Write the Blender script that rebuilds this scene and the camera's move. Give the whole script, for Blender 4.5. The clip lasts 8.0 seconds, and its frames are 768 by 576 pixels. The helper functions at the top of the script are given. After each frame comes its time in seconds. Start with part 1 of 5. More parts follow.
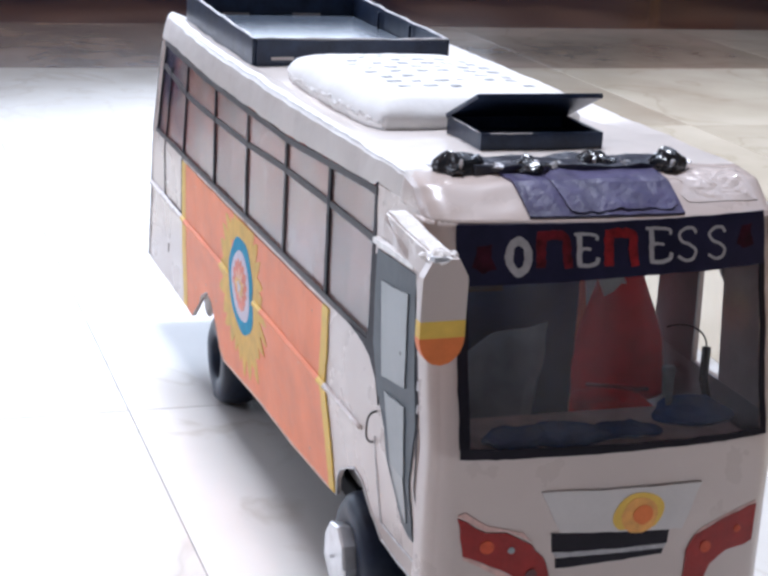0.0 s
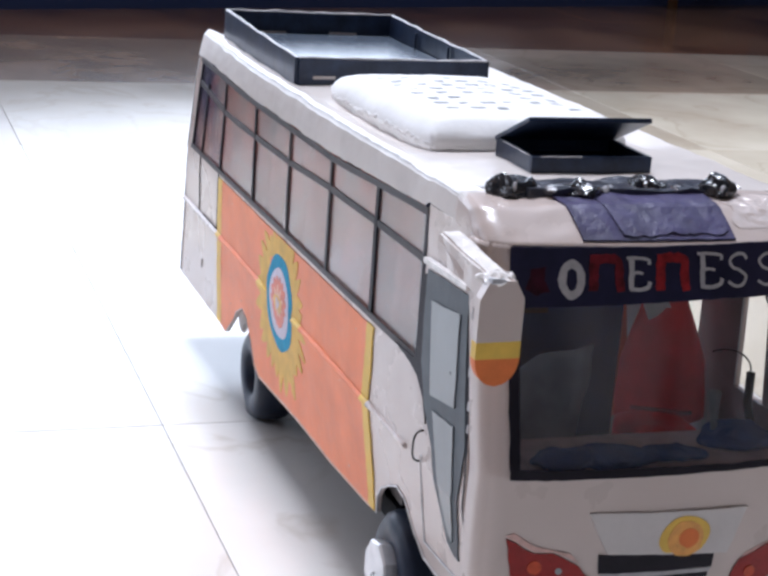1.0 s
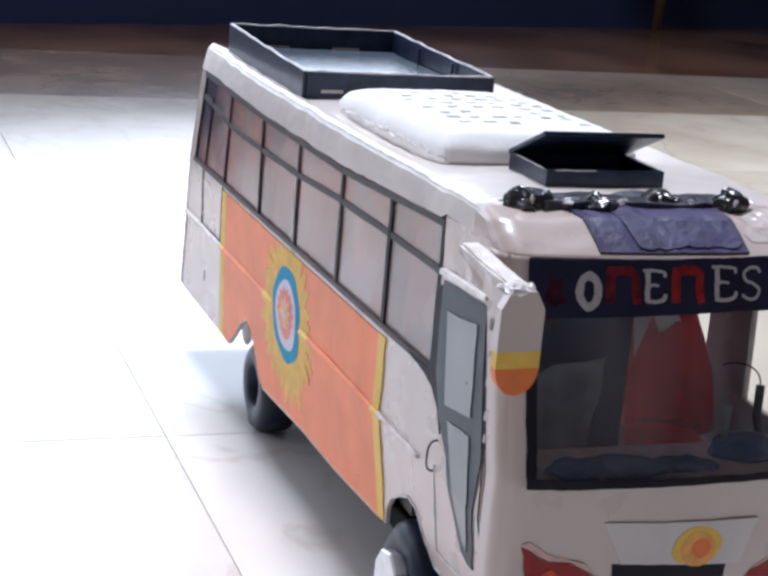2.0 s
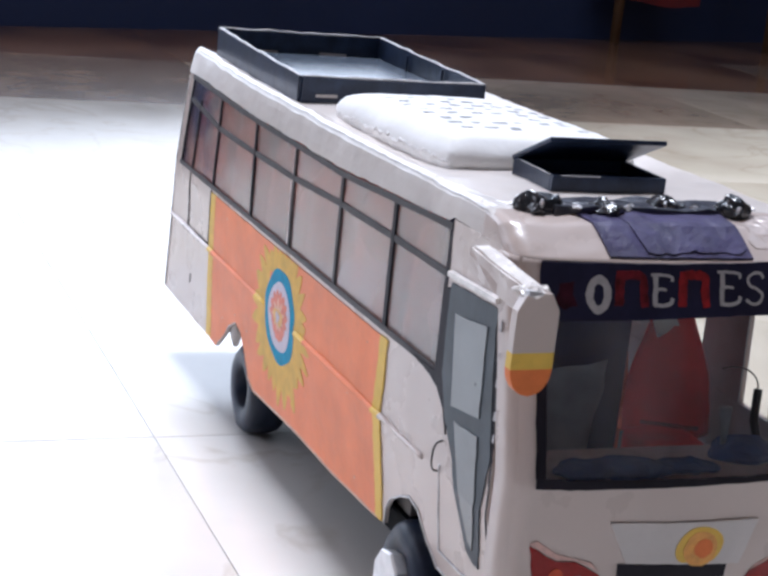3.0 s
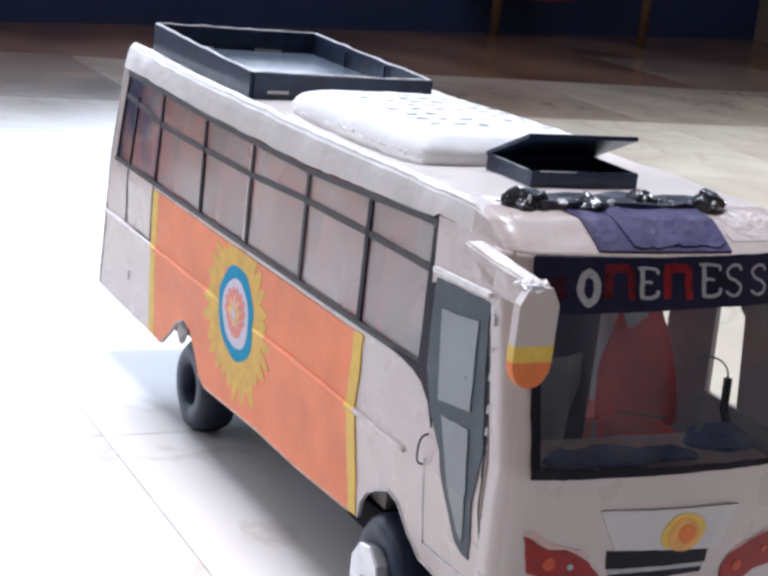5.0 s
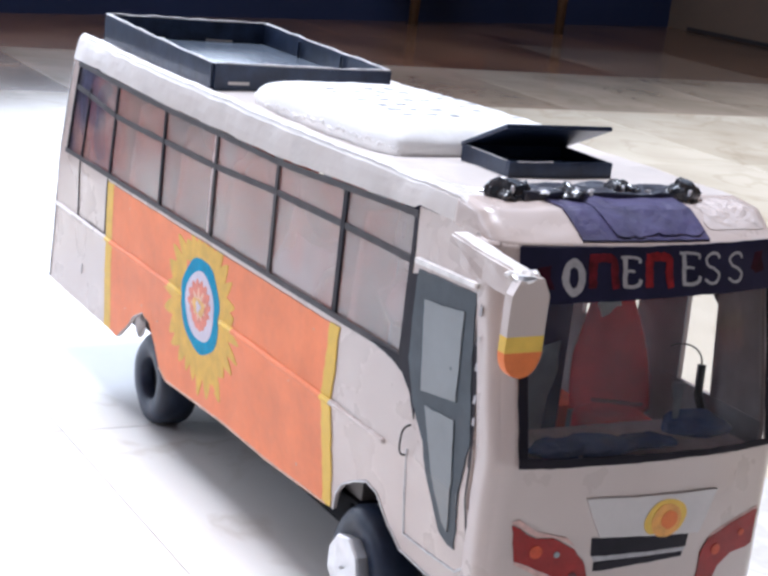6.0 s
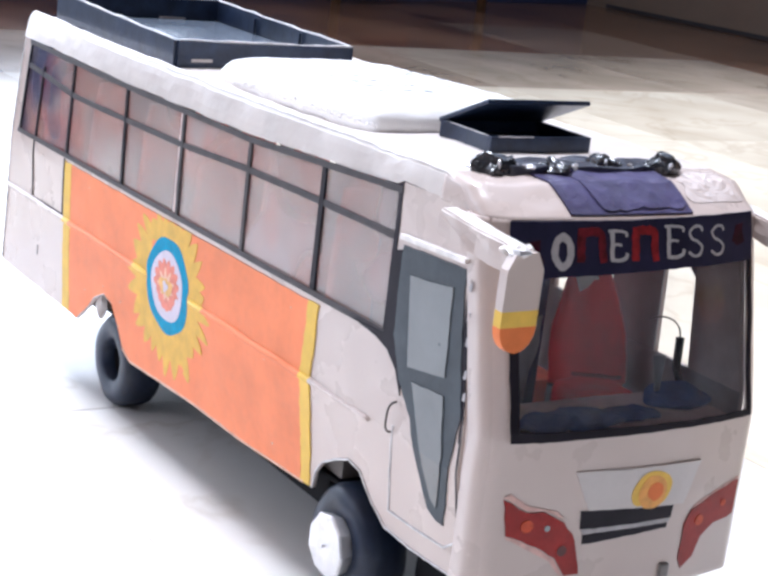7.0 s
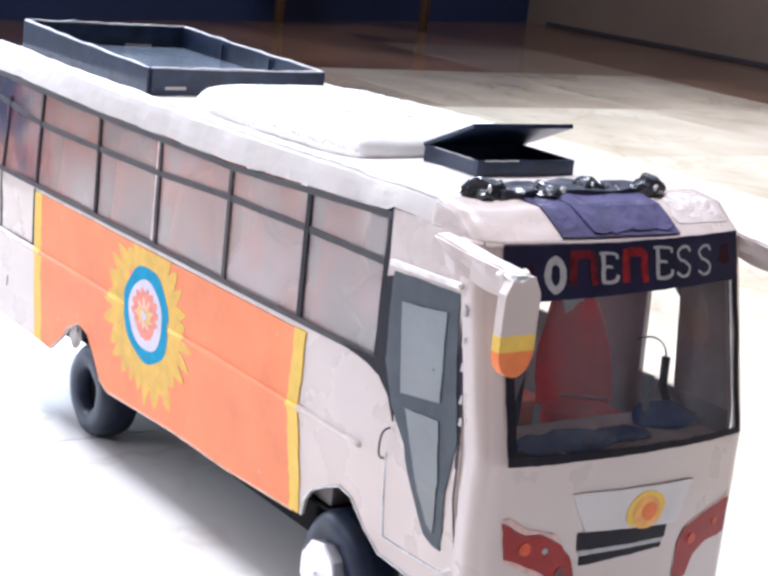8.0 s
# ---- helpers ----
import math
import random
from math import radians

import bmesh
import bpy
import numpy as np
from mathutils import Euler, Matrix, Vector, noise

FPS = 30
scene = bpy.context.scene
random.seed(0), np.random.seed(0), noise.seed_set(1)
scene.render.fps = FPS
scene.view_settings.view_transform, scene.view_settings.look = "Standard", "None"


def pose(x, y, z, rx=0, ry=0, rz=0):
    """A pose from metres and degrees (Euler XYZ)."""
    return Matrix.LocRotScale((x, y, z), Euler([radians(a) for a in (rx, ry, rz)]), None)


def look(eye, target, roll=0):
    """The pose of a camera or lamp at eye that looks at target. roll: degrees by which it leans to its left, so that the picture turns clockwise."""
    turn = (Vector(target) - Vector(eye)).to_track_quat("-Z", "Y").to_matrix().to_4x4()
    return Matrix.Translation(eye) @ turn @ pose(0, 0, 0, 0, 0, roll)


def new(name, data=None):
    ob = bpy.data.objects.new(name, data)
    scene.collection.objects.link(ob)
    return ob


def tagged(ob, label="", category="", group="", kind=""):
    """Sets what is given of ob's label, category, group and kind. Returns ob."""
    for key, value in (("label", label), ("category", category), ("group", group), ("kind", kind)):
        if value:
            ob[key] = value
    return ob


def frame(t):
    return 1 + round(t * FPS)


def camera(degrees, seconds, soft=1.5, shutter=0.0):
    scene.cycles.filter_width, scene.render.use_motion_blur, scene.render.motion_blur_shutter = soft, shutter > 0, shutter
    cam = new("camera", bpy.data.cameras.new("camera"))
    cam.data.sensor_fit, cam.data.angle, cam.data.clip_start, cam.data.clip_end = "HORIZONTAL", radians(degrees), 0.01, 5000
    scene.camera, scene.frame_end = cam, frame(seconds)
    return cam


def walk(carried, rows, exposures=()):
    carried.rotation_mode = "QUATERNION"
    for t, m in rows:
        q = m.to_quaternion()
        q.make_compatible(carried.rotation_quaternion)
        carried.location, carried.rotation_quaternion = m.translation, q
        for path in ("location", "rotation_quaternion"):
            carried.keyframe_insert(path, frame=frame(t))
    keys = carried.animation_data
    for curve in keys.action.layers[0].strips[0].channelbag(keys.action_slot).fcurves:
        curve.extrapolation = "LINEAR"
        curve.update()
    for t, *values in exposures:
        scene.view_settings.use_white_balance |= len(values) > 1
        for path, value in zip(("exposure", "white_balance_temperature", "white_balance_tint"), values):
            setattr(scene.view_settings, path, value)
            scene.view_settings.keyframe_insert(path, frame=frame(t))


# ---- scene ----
cam = camera(26.4, 8.0, soft=3.0)
PATH = [
    (0, (1.005, -0.419, 0.527), (-0.806, 0.207, -0.047), 3.2),
    (0.3, (1.0068, -0.4284, 0.5292), (-0.8078, 0.1904, -0.0378), 3.26),
    (0.5, (1.007, -0.436, 0.529), (-0.809, 0.182, -0.04), 3.7),
    (0.7, (1.008, -0.4416, 0.5267), (-0.8118, 0.1762, -0.0407), 3.99),
    (1, (1.002, -0.449, 0.528), (-0.816, 0.176, -0.025), 4.2),
    (1.2, (1.0046, -0.456, 0.5299), (-0.8156, 0.1628, -0.0146), 4.1),
    (1.5, (1.003, -0.461, 0.525), (-0.815, 0.176, -0.013), 4.3),
    (1.7, (1.0039, -0.4664, 0.5239), (-0.8121, 0.1768, -0.0085), 4.64),
    (2.8, (1.0041, -0.5057, 0.5201), (-0.7959, 0.1922, 0.0059), 5.74),
    (3, (1.003, -0.516, 0.519), (-0.793, 0.2, 0.007), 6.0),
    (3.3, (1.0032, -0.5302, 0.5217), (-0.7912, 0.183, 0.0198), 6.24),
    (3.5, (1.005, -0.541, 0.521), (-0.79, 0.187, 0.024), 6.7),
    (3.7, (1.0004, -0.5453, 0.5179), (-0.7816, 0.2094, 0.0097), 6.31),
    (4, (0.999, -0.554, 0.517), (-0.769, 0.232, 0.012), 6.4),
    (4.2, (0.9967, -0.5618, 0.5175), (-0.7638, 0.2409, 0.0196), 6.38),
    (5.3, (0.9761, -0.6055, 0.5144), (-0.7352, 0.2952, 0.0139), 6.95),
    (5.5, (0.974, -0.615, 0.514), (-0.73, 0.308, 0.017), 7.2),
    (5.7, (0.9683, -0.6223, 0.5121), (-0.7236, 0.3244, 0.0122), 7.19),
    (6, (0.959, -0.633, 0.512), (-0.714, 0.339, 0.008), 6.8),
    (6.3, (0.9502, -0.6462, 0.5101), (-0.7008, 0.3645, -0.0012), 7.11),
    (6.5, (0.946, -0.651, 0.508), (-0.692, 0.376, -0.005), 7.0),
    (6.7, (0.9406, -0.6603, 0.5073), (-0.6872, 0.3779, -0.0072), 7.1),
    (7, (0.933, -0.67, 0.504), (-0.68, 0.393, -0.012), 6.9),
    (7.2, (0.9274, -0.6731, 0.5058), (-0.6708, 0.4197, 0.0112), 6.79),
    (7.5, (0.923, -0.684, 0.505), (-0.657, 0.434, 0.003), 6.7),
    (7.7, (0.9202, -0.6895, 0.5062), (-0.6602, 0.4252, 0.0187), 6.49),
    (8, (0.914, -0.698, 0.505), (-0.665, 0.43, 0.019), 6.3),
]
walk(cam, [(t, look(eye, target, roll)) for t, eye, target, roll in PATH],
     exposures=[(t, e, 5700, 12) for t, e in ((0.0, -0.68), (1.5, -0.77), (3.5, -0.76), (5.5, -0.48), (6.5, -0.21), (8.0, 0.07))])

# ---- light ----
SKY = bpy.data.worlds.new("sky")
scene.world = SKY
SKY.use_nodes = True
_sky = SKY.node_tree.nodes.new("ShaderNodeTexSky")
_sky.sky_type, _sky.sun_disc = "NISHITA", False
_sky.sun_elevation, _sky.sun_rotation = radians(67), radians(187)
_bg = SKY.node_tree.nodes["Background"]
_bg.inputs["Strength"].default_value = 0.1
SKY.node_tree.links.new(_sky.outputs[0], _bg.inputs["Color"])

BACK_A, BACK_B = Vector((-3.20, 0.0, 0.0)), Vector((-4.24, 3.58, 0.0))
BACK_DIR = (BACK_B - BACK_A).normalized()
BACK_M = Matrix.Translation(BACK_A) @ Matrix.Rotation(math.atan2(BACK_DIR.y, BACK_DIR.x), 4, "Z")
ROOM_H = 2.35
# soft light falls from above and from behind the bus through an opening in the ceiling along the back wall
SLANT = Vector((0.33, -0.02, -1.0))
HOLE_U, HOLE_V = (-1.35, 2.75), (-3.40, -0.70)
# extents of the openings added for the side and front fill lamps
SIDE_X0, SIDE_X1 = -2.6, 0.5
FRONT_FILL_Y0, FRONT_FILL_Y1 = -1.5, -0.1
WIN_U0, WIN_U1, WIN_Z0, WIN_Z1 = -3.0, 1.7, 0.28, 2.20

_sun = bpy.data.lights.new("sun", "SUN")
_sun.energy, _sun.angle, _sun.color = 5.7, radians(18), (1.0, 0.99, 0.985)
new("sun", _sun).matrix_world = look((0, 0, 4), Vector((0, 0, 4)) + SLANT)


def area_lamp(name, m, w, h, power, colour):
    data = bpy.data.lights.new(name, "AREA")
    data.shape, data.size, data.size_y, data.energy, data.color = "RECTANGLE", w, h, power, colour
    ob = new(name, data)
    ob.matrix_world = m
    return ob


# daylight through the ceiling opening; the side and front lamps are added fill
area_lamp("skylight", BACK_M @ Matrix.Translation((sum(HOLE_U) / 2, sum(HOLE_V) / 2, ROOM_H + 0.2)), HOLE_U[1] - HOLE_U[0], HOLE_V[1] - HOLE_V[0], 30, (0.93, 0.965, 1.0))
area_lamp("side_fill_light", look(((SIDE_X0 + SIDE_X1) / 2, -3.35, 1.75), ((SIDE_X0 + SIDE_X1) / 2, 0, 1.75)), SIDE_X1 - SIDE_X0, 0.9, 48, (0.94, 0.95, 1.0))

# fill lamp added to brighten the bus front and its inside
area_lamp("front_fill_light", look((3.5, (FRONT_FILL_Y0 + FRONT_FILL_Y1) / 2, 1.05), (0, (FRONT_FILL_Y0 + FRONT_FILL_Y1) / 2, 1.05)), FRONT_FILL_Y1 - FRONT_FILL_Y0, 2.05, 2.0, (1.0, 0.94, 0.90))

# ---- materials ----
def mat(name, base, rough=0.5, metal=0.0, vary=0.12, scale=30.0, bump=0.15, bump_scale=None, bump_dist=0.001, coat=0.0, spec=0.5, tint=None):
    m = bpy.data.materials.new(name)
    m.use_nodes = True
    nt, bsdf = m.node_tree, m.node_tree.nodes["Principled BSDF"]
    tc = nt.nodes.new("ShaderNodeTexCoord")
    n1, n2 = nt.nodes.new("ShaderNodeTexNoise"), nt.nodes.new("ShaderNodeTexNoise")
    n1.inputs["Scale"].default_value, n1.inputs["Detail"].default_value = scale, 5
    n2.inputs["Scale"].default_value, n2.inputs["Detail"].default_value = bump_scale or scale * 6, 6
    for n in (n1, n2):
        nt.links.new(tc.outputs["Object"], n.inputs["Vector"])
    both = nt.nodes.new("ShaderNodeMath")
    both.operation = "MULTIPLY_ADD"
    both.inputs[1].default_value = 0.35
    nt.links.new(n2.outputs["Fac"], both.inputs[0])
    nt.links.new(n1.outputs["Fac"], both.inputs[2])
    ramp = nt.nodes.new("ShaderNodeMapRange")
    ramp.inputs["From Min"].default_value, ramp.inputs["From Max"].default_value = 0.4, 0.95
    nt.links.new(both.outputs[0], ramp.inputs["Value"])
    mix = nt.nodes.new("ShaderNodeMix")
    mix.data_type = "RGBA"
    low = tint or tuple(c * (1 - vary) for c in base)
    high = tuple(min(1.0, c * (1 + vary * 0.6)) for c in base)
    mix.inputs["A"].default_value, mix.inputs["B"].default_value = (*low, 1), (*high, 1)
    nt.links.new(ramp.outputs[0], mix.inputs["Factor"])
    nt.links.new(mix.outputs["Result"], bsdf.inputs["Base Color"])
    rr = nt.nodes.new("ShaderNodeMapRange")
    rr.inputs["To Min"].default_value, rr.inputs["To Max"].default_value = max(0.02, rough * 0.8), min(1, rough * 1.2)
    nt.links.new(n2.outputs["Fac"], rr.inputs["Value"])
    nt.links.new(rr.outputs[0], bsdf.inputs["Roughness"])
    bsdf.inputs["Metallic"].default_value = metal
    bsdf.inputs["Specular IOR Level"].default_value = spec
    bsdf.inputs["Coat Weight"].default_value = coat
    bsdf.inputs["Coat Roughness"].default_value = 0.12
    if bump:
        b = nt.nodes.new("ShaderNodeBump")
        b.inputs["Strength"].default_value, b.inputs["Distance"].default_value = bump, bump_dist
        nt.links.new(both.outputs[0], b.inputs["Height"])
        nt.links.new(b.outputs[0], bsdf.inputs["Normal"])
    return m


WHITE = mat("white_enamel_on_card", (0.57, 0.475, 0.43), 0.28, vary=0.04, scale=9, bump=0.05, bump_scale=16, bump_dist=0.0010, coat=0.22)
PLATE_WHITE = mat("clean_white_card", (0.60, 0.555, 0.535), 0.45, vary=0.06, scale=60, bump=0.2)
ROOF_WHITE = mat("white_roof_paint", (0.66, 0.60, 0.56), 0.42, vary=0.10, scale=25, bump=0.5, bump_scale=80, bump_dist=0.0015, coat=0.2)
TAPE_AND_SUNLIT_WHITE = mat("glossy_tape_and_sunlit_white", (0.87, 0.82, 0.78), 0.16, vary=0.25, scale=60, bump=0.5, bump_scale=120, bump_dist=0.0015)
GLOSS_WHITE = mat("glossy_white_paint", (0.66, 0.57, 0.53), 0.14, vary=0.12, scale=60, bump=0.3, bump_scale=120, bump_dist=0.001, coat=0.3)
ORANGE = mat("orange_enamel", (0.86, 0.26, 0.11), 0.42, vary=0.16, scale=22, bump=0.6, bump_scale=160, spec=0.22)
PALE_ORANGE = mat("pale_card_edge", (0.80, 0.50, 0.36), 0.45, vary=0.3, scale=120)
YELLOW = mat("yellow_enamel", (0.78, 0.50, 0.06), 0.45, vary=0.14, scale=60, bump=0.3)
SUN_YELLOW = mat("ochre_yellow_paint", (0.74, 0.44, 0.055), 0.5, vary=0.22, scale=70, bump=0.3)
BLUE = mat("bright_blue_paint", (0.0, 0.29, 0.50), 0.5, vary=0.25, scale=120, bump=0.4, spec=0.15)
LILAC = mat("pale_lilac_paint", (0.66, 0.60, 0.70), 0.5, vary=0.12, scale=90)
PEACH = mat("pale_peach_paint", (0.84, 0.52, 0.36), 0.5, vary=0.25, scale=180)
CORAL = mat("coral_red_paint", (0.76, 0.24, 0.17), 0.5, vary=0.25, scale=150)
AMBER = mat("amber_paint", (0.80, 0.37, 0.07), 0.45, vary=0.25, scale=120)
GOLD = mat("gold_paint", (0.80, 0.46, 0.14), 0.45, vary=0.25, scale=200)
BLACK = mat("black_marker_paint", (0.016, 0.013, 0.020), 0.5, vary=0.3, scale=70, bump=0.2, spec=0.15)
GREY_LINE = mat("grey_marker_line", (0.072, 0.064, 0.068), 0.5, vary=0.3, scale=60, bump=0.1, spec=0.22)
DOOR_BLACK = mat("charcoal_door_paint", (0.060, 0.072, 0.085), 0.40, vary=0.25, scale=60, bump=0.2, spec=0.22)
DOOR_GREY = mat("grey_door_glass_paint", (0.132, 0.142, 0.144), 0.30, vary=0.15, scale=25, bump=0.15, coat=0.4)
NAVY = mat("navy_black_gloss", (0.022, 0.034, 0.068), 0.34, vary=0.5, scale=60, bump=0.5, coat=0.1, spec=0.3)
TRAY_FLOOR = mat("blue_grey_tray_floor", (0.115, 0.14, 0.18), 0.25, vary=0.3, scale=40, bump=0.3, coat=0.4)
WORN_EDGE = mat("worn_white_card_edge", (0.70, 0.68, 0.68), 0.4, vary=0.35, scale=120, bump=0.4)
PURPLE = mat("indigo_paint", (0.062, 0.052, 0.128), 0.42, vary=0.5, scale=45, bump=0.6, bump_dist=0.002)
BAND = mat("dark_indigo_band", (0.017, 0.016, 0.044), 0.45, vary=0.4, scale=40, bump=0.2, spec=0.22)
RED_LETTER = mat("red_letter_paint", (0.27, 0.016, 0.020), 0.45, vary=0.6, scale=150, spec=0.22)
DIM_LETTER = mat("thin_red_letter_paint", (0.14, 0.010, 0.017), 0.45, vary=0.8, scale=120, spec=0.22)
DIM_RED = mat("dim_dark_red", (0.040, 0.005, 0.014), 0.5, vary=0.7, scale=110, spec=0.15)
WHITE_LETTER = mat("white_letter_paint", (0.43, 0.41, 0.42), 0.5, vary=0.2, scale=200)
RED_LAMP = mat("red_headlamp_paint", (0.31, 0.018, 0.015), 0.35, vary=0.3, scale=90, bump=0.3, spec=0.25)
BULB = mat("orange_red_lamp_dot", (0.60, 0.09, 0.035), 0.4, vary=0.3, scale=150, spec=0.22)
RED_DARK = mat("dark_red_lamp_dot", (0.12, 0.012, 0.012), 0.4, vary=0.3, scale=150)
PINK_WASH = mat("pinkish_paint_smear", (0.66, 0.42, 0.37), 0.45, vary=0.3, scale=160)
ORANGE_TIP = mat("orange_mirror_tip_paint", (0.76, 0.20, 0.05), 0.45, vary=0.12, scale=80, spec=0.22)
RUBBER = mat("black_rubber", (0.014, 0.021, 0.042), 0.42, vary=0.5, scale=40, bump=0.4, spec=0.3)
# near-black: the stick's own colour, and shade painted into recesses
BLACK_AND_SHADE = mat("near_black_and_shade", (0.008, 0.008, 0.010), 0.7, vary=0.3, scale=60, spec=0.1)
FOIL = mat("silver_foil_card", (0.70, 0.69, 0.70), 0.32, metal=0.55, vary=0.15, scale=60, bump=0.6, bump_scale=140, bump_dist=0.002)
FOAM = mat("white_foam", (0.84, 0.83, 0.82), 0.7, vary=0.06, scale=40, bump=0.5, bump_scale=260)
DASH = mat("grey_pen_dash", (0.36, 0.37, 0.39), 0.6, vary=0.3, scale=200)
STRIP_GREY = mat("grey_plastic_tape", (0.045, 0.048, 0.066), 0.3, vary=0.5, scale=60, bump=0.6, bump_scale=120, bump_dist=0.002, coat=0.3)
TAPE = mat("black_shiny_plastic_tape", (0.026, 0.028, 0.034), 0.16, vary=0.4, scale=90, bump=0.5, bump_scale=120, bump_dist=0.003, coat=0.5)
SEAT_RED = mat("red_seat_cloth", (0.97, 0.022, 0.024), 0.6, vary=0.3, scale=80, bump=0.4)
SEAT_ORANGE = mat("orange_red_seat_cloth", (0.78, 0.15, 0.07), 0.7, vary=0.3, scale=70, bump=0.4)
DASH_BLUE = mat("blue_plastic_dashboard", (0.020, 0.085, 0.30), 0.7, vary=0.4, scale=60, bump=0.6, bump_dist=0.003)
PINK_GREY = mat("pinkish_grey_card", (0.76, 0.61, 0.57), 0.6, vary=0.25, scale=60)
CLOTH_RED = mat("dull_red_cloth", (0.46, 0.05, 0.05), 0.8, vary=0.4, scale=40)
CLOTH_BLUE = mat("dull_blue_cloth", (0.05, 0.065, 0.14), 0.8, vary=0.4, scale=40)
INNER = mat("grey_inside_card", (0.47, 0.47, 0.49), 0.7, vary=0.2, scale=40)
DARK_PANEL = mat("dark_blue_grey_panel", (0.022, 0.040, 0.145), 0.35, vary=0.4, scale=50, bump=0.3)
BROWN_PANEL = mat("faded_brown_paint", (0.07, 0.045, 0.045), 0.6, vary=0.4, scale=60)
INNER_PLASTIC = mat("creased_grey_plastic", (0.46, 0.48, 0.50), 0.22, vary=0.3, scale=40, bump=0.6, bump_scale=90, bump_dist=0.002)
# brighter copy of the lining, a windscreen reflection put into its colour
INNER_REFLECTED = mat("inside_card_with_reflection", (0.80, 0.74, 0.71), 0.5, vary=0.2, scale=40)
INNER_DARK = mat("grey_inside_floor", (0.26, 0.24, 0.23), 0.7, vary=0.25, scale=40)
WIRE = mat("dark_wire", (0.035, 0.032, 0.03), 0.35, metal=0.6, vary=0.2, scale=100)
PALE = mat("pale_reflection_and_dot", (0.30, 0.33, 0.34), 0.4, vary=0.15, scale=90)
WALL_NAVY = mat("dark_navy_wall_paint", (0.025, 0.041, 0.110), 0.7, vary=0.25, scale=1.5, bump=0.3, bump_scale=40, bump_dist=0.004)
WALL_BLUE = mat("blue_grey_wall_paint", (0.14, 0.155, 0.19), 0.7, vary=0.15, scale=1.5, bump=0.3, bump_scale=40, bump_dist=0.004)
WALL_BROWN = mat("brown_grey_wall_plaster", (0.22, 0.155, 0.11), 0.8, vary=0.2, scale=1.8, bump=0.3, bump_scale=30, bump_dist=0.004)
WALL_PALE = mat("tan_wall_plaster", (0.42, 0.28, 0.19), 0.8, vary=0.1, scale=1.5, bump=0.3, bump_scale=30, bump_dist=0.004)
SKIRT = mat("dark_skirting", (0.05, 0.045, 0.045), 0.6, vary=0.2, scale=4)
GROUT = mat("grey_grout", (0.33, 0.31, 0.29), 0.9, vary=0.3, scale=20)
WOOD = mat("brown_wood", (0.16, 0.085, 0.04), 0.5, vary=0.3, scale=12, bump=0.3)
RED_CLOTH = mat("dark_red_cloth", (0.15, 0.012, 0.014), 0.85, vary=0.25, scale=12, bump=0.4)


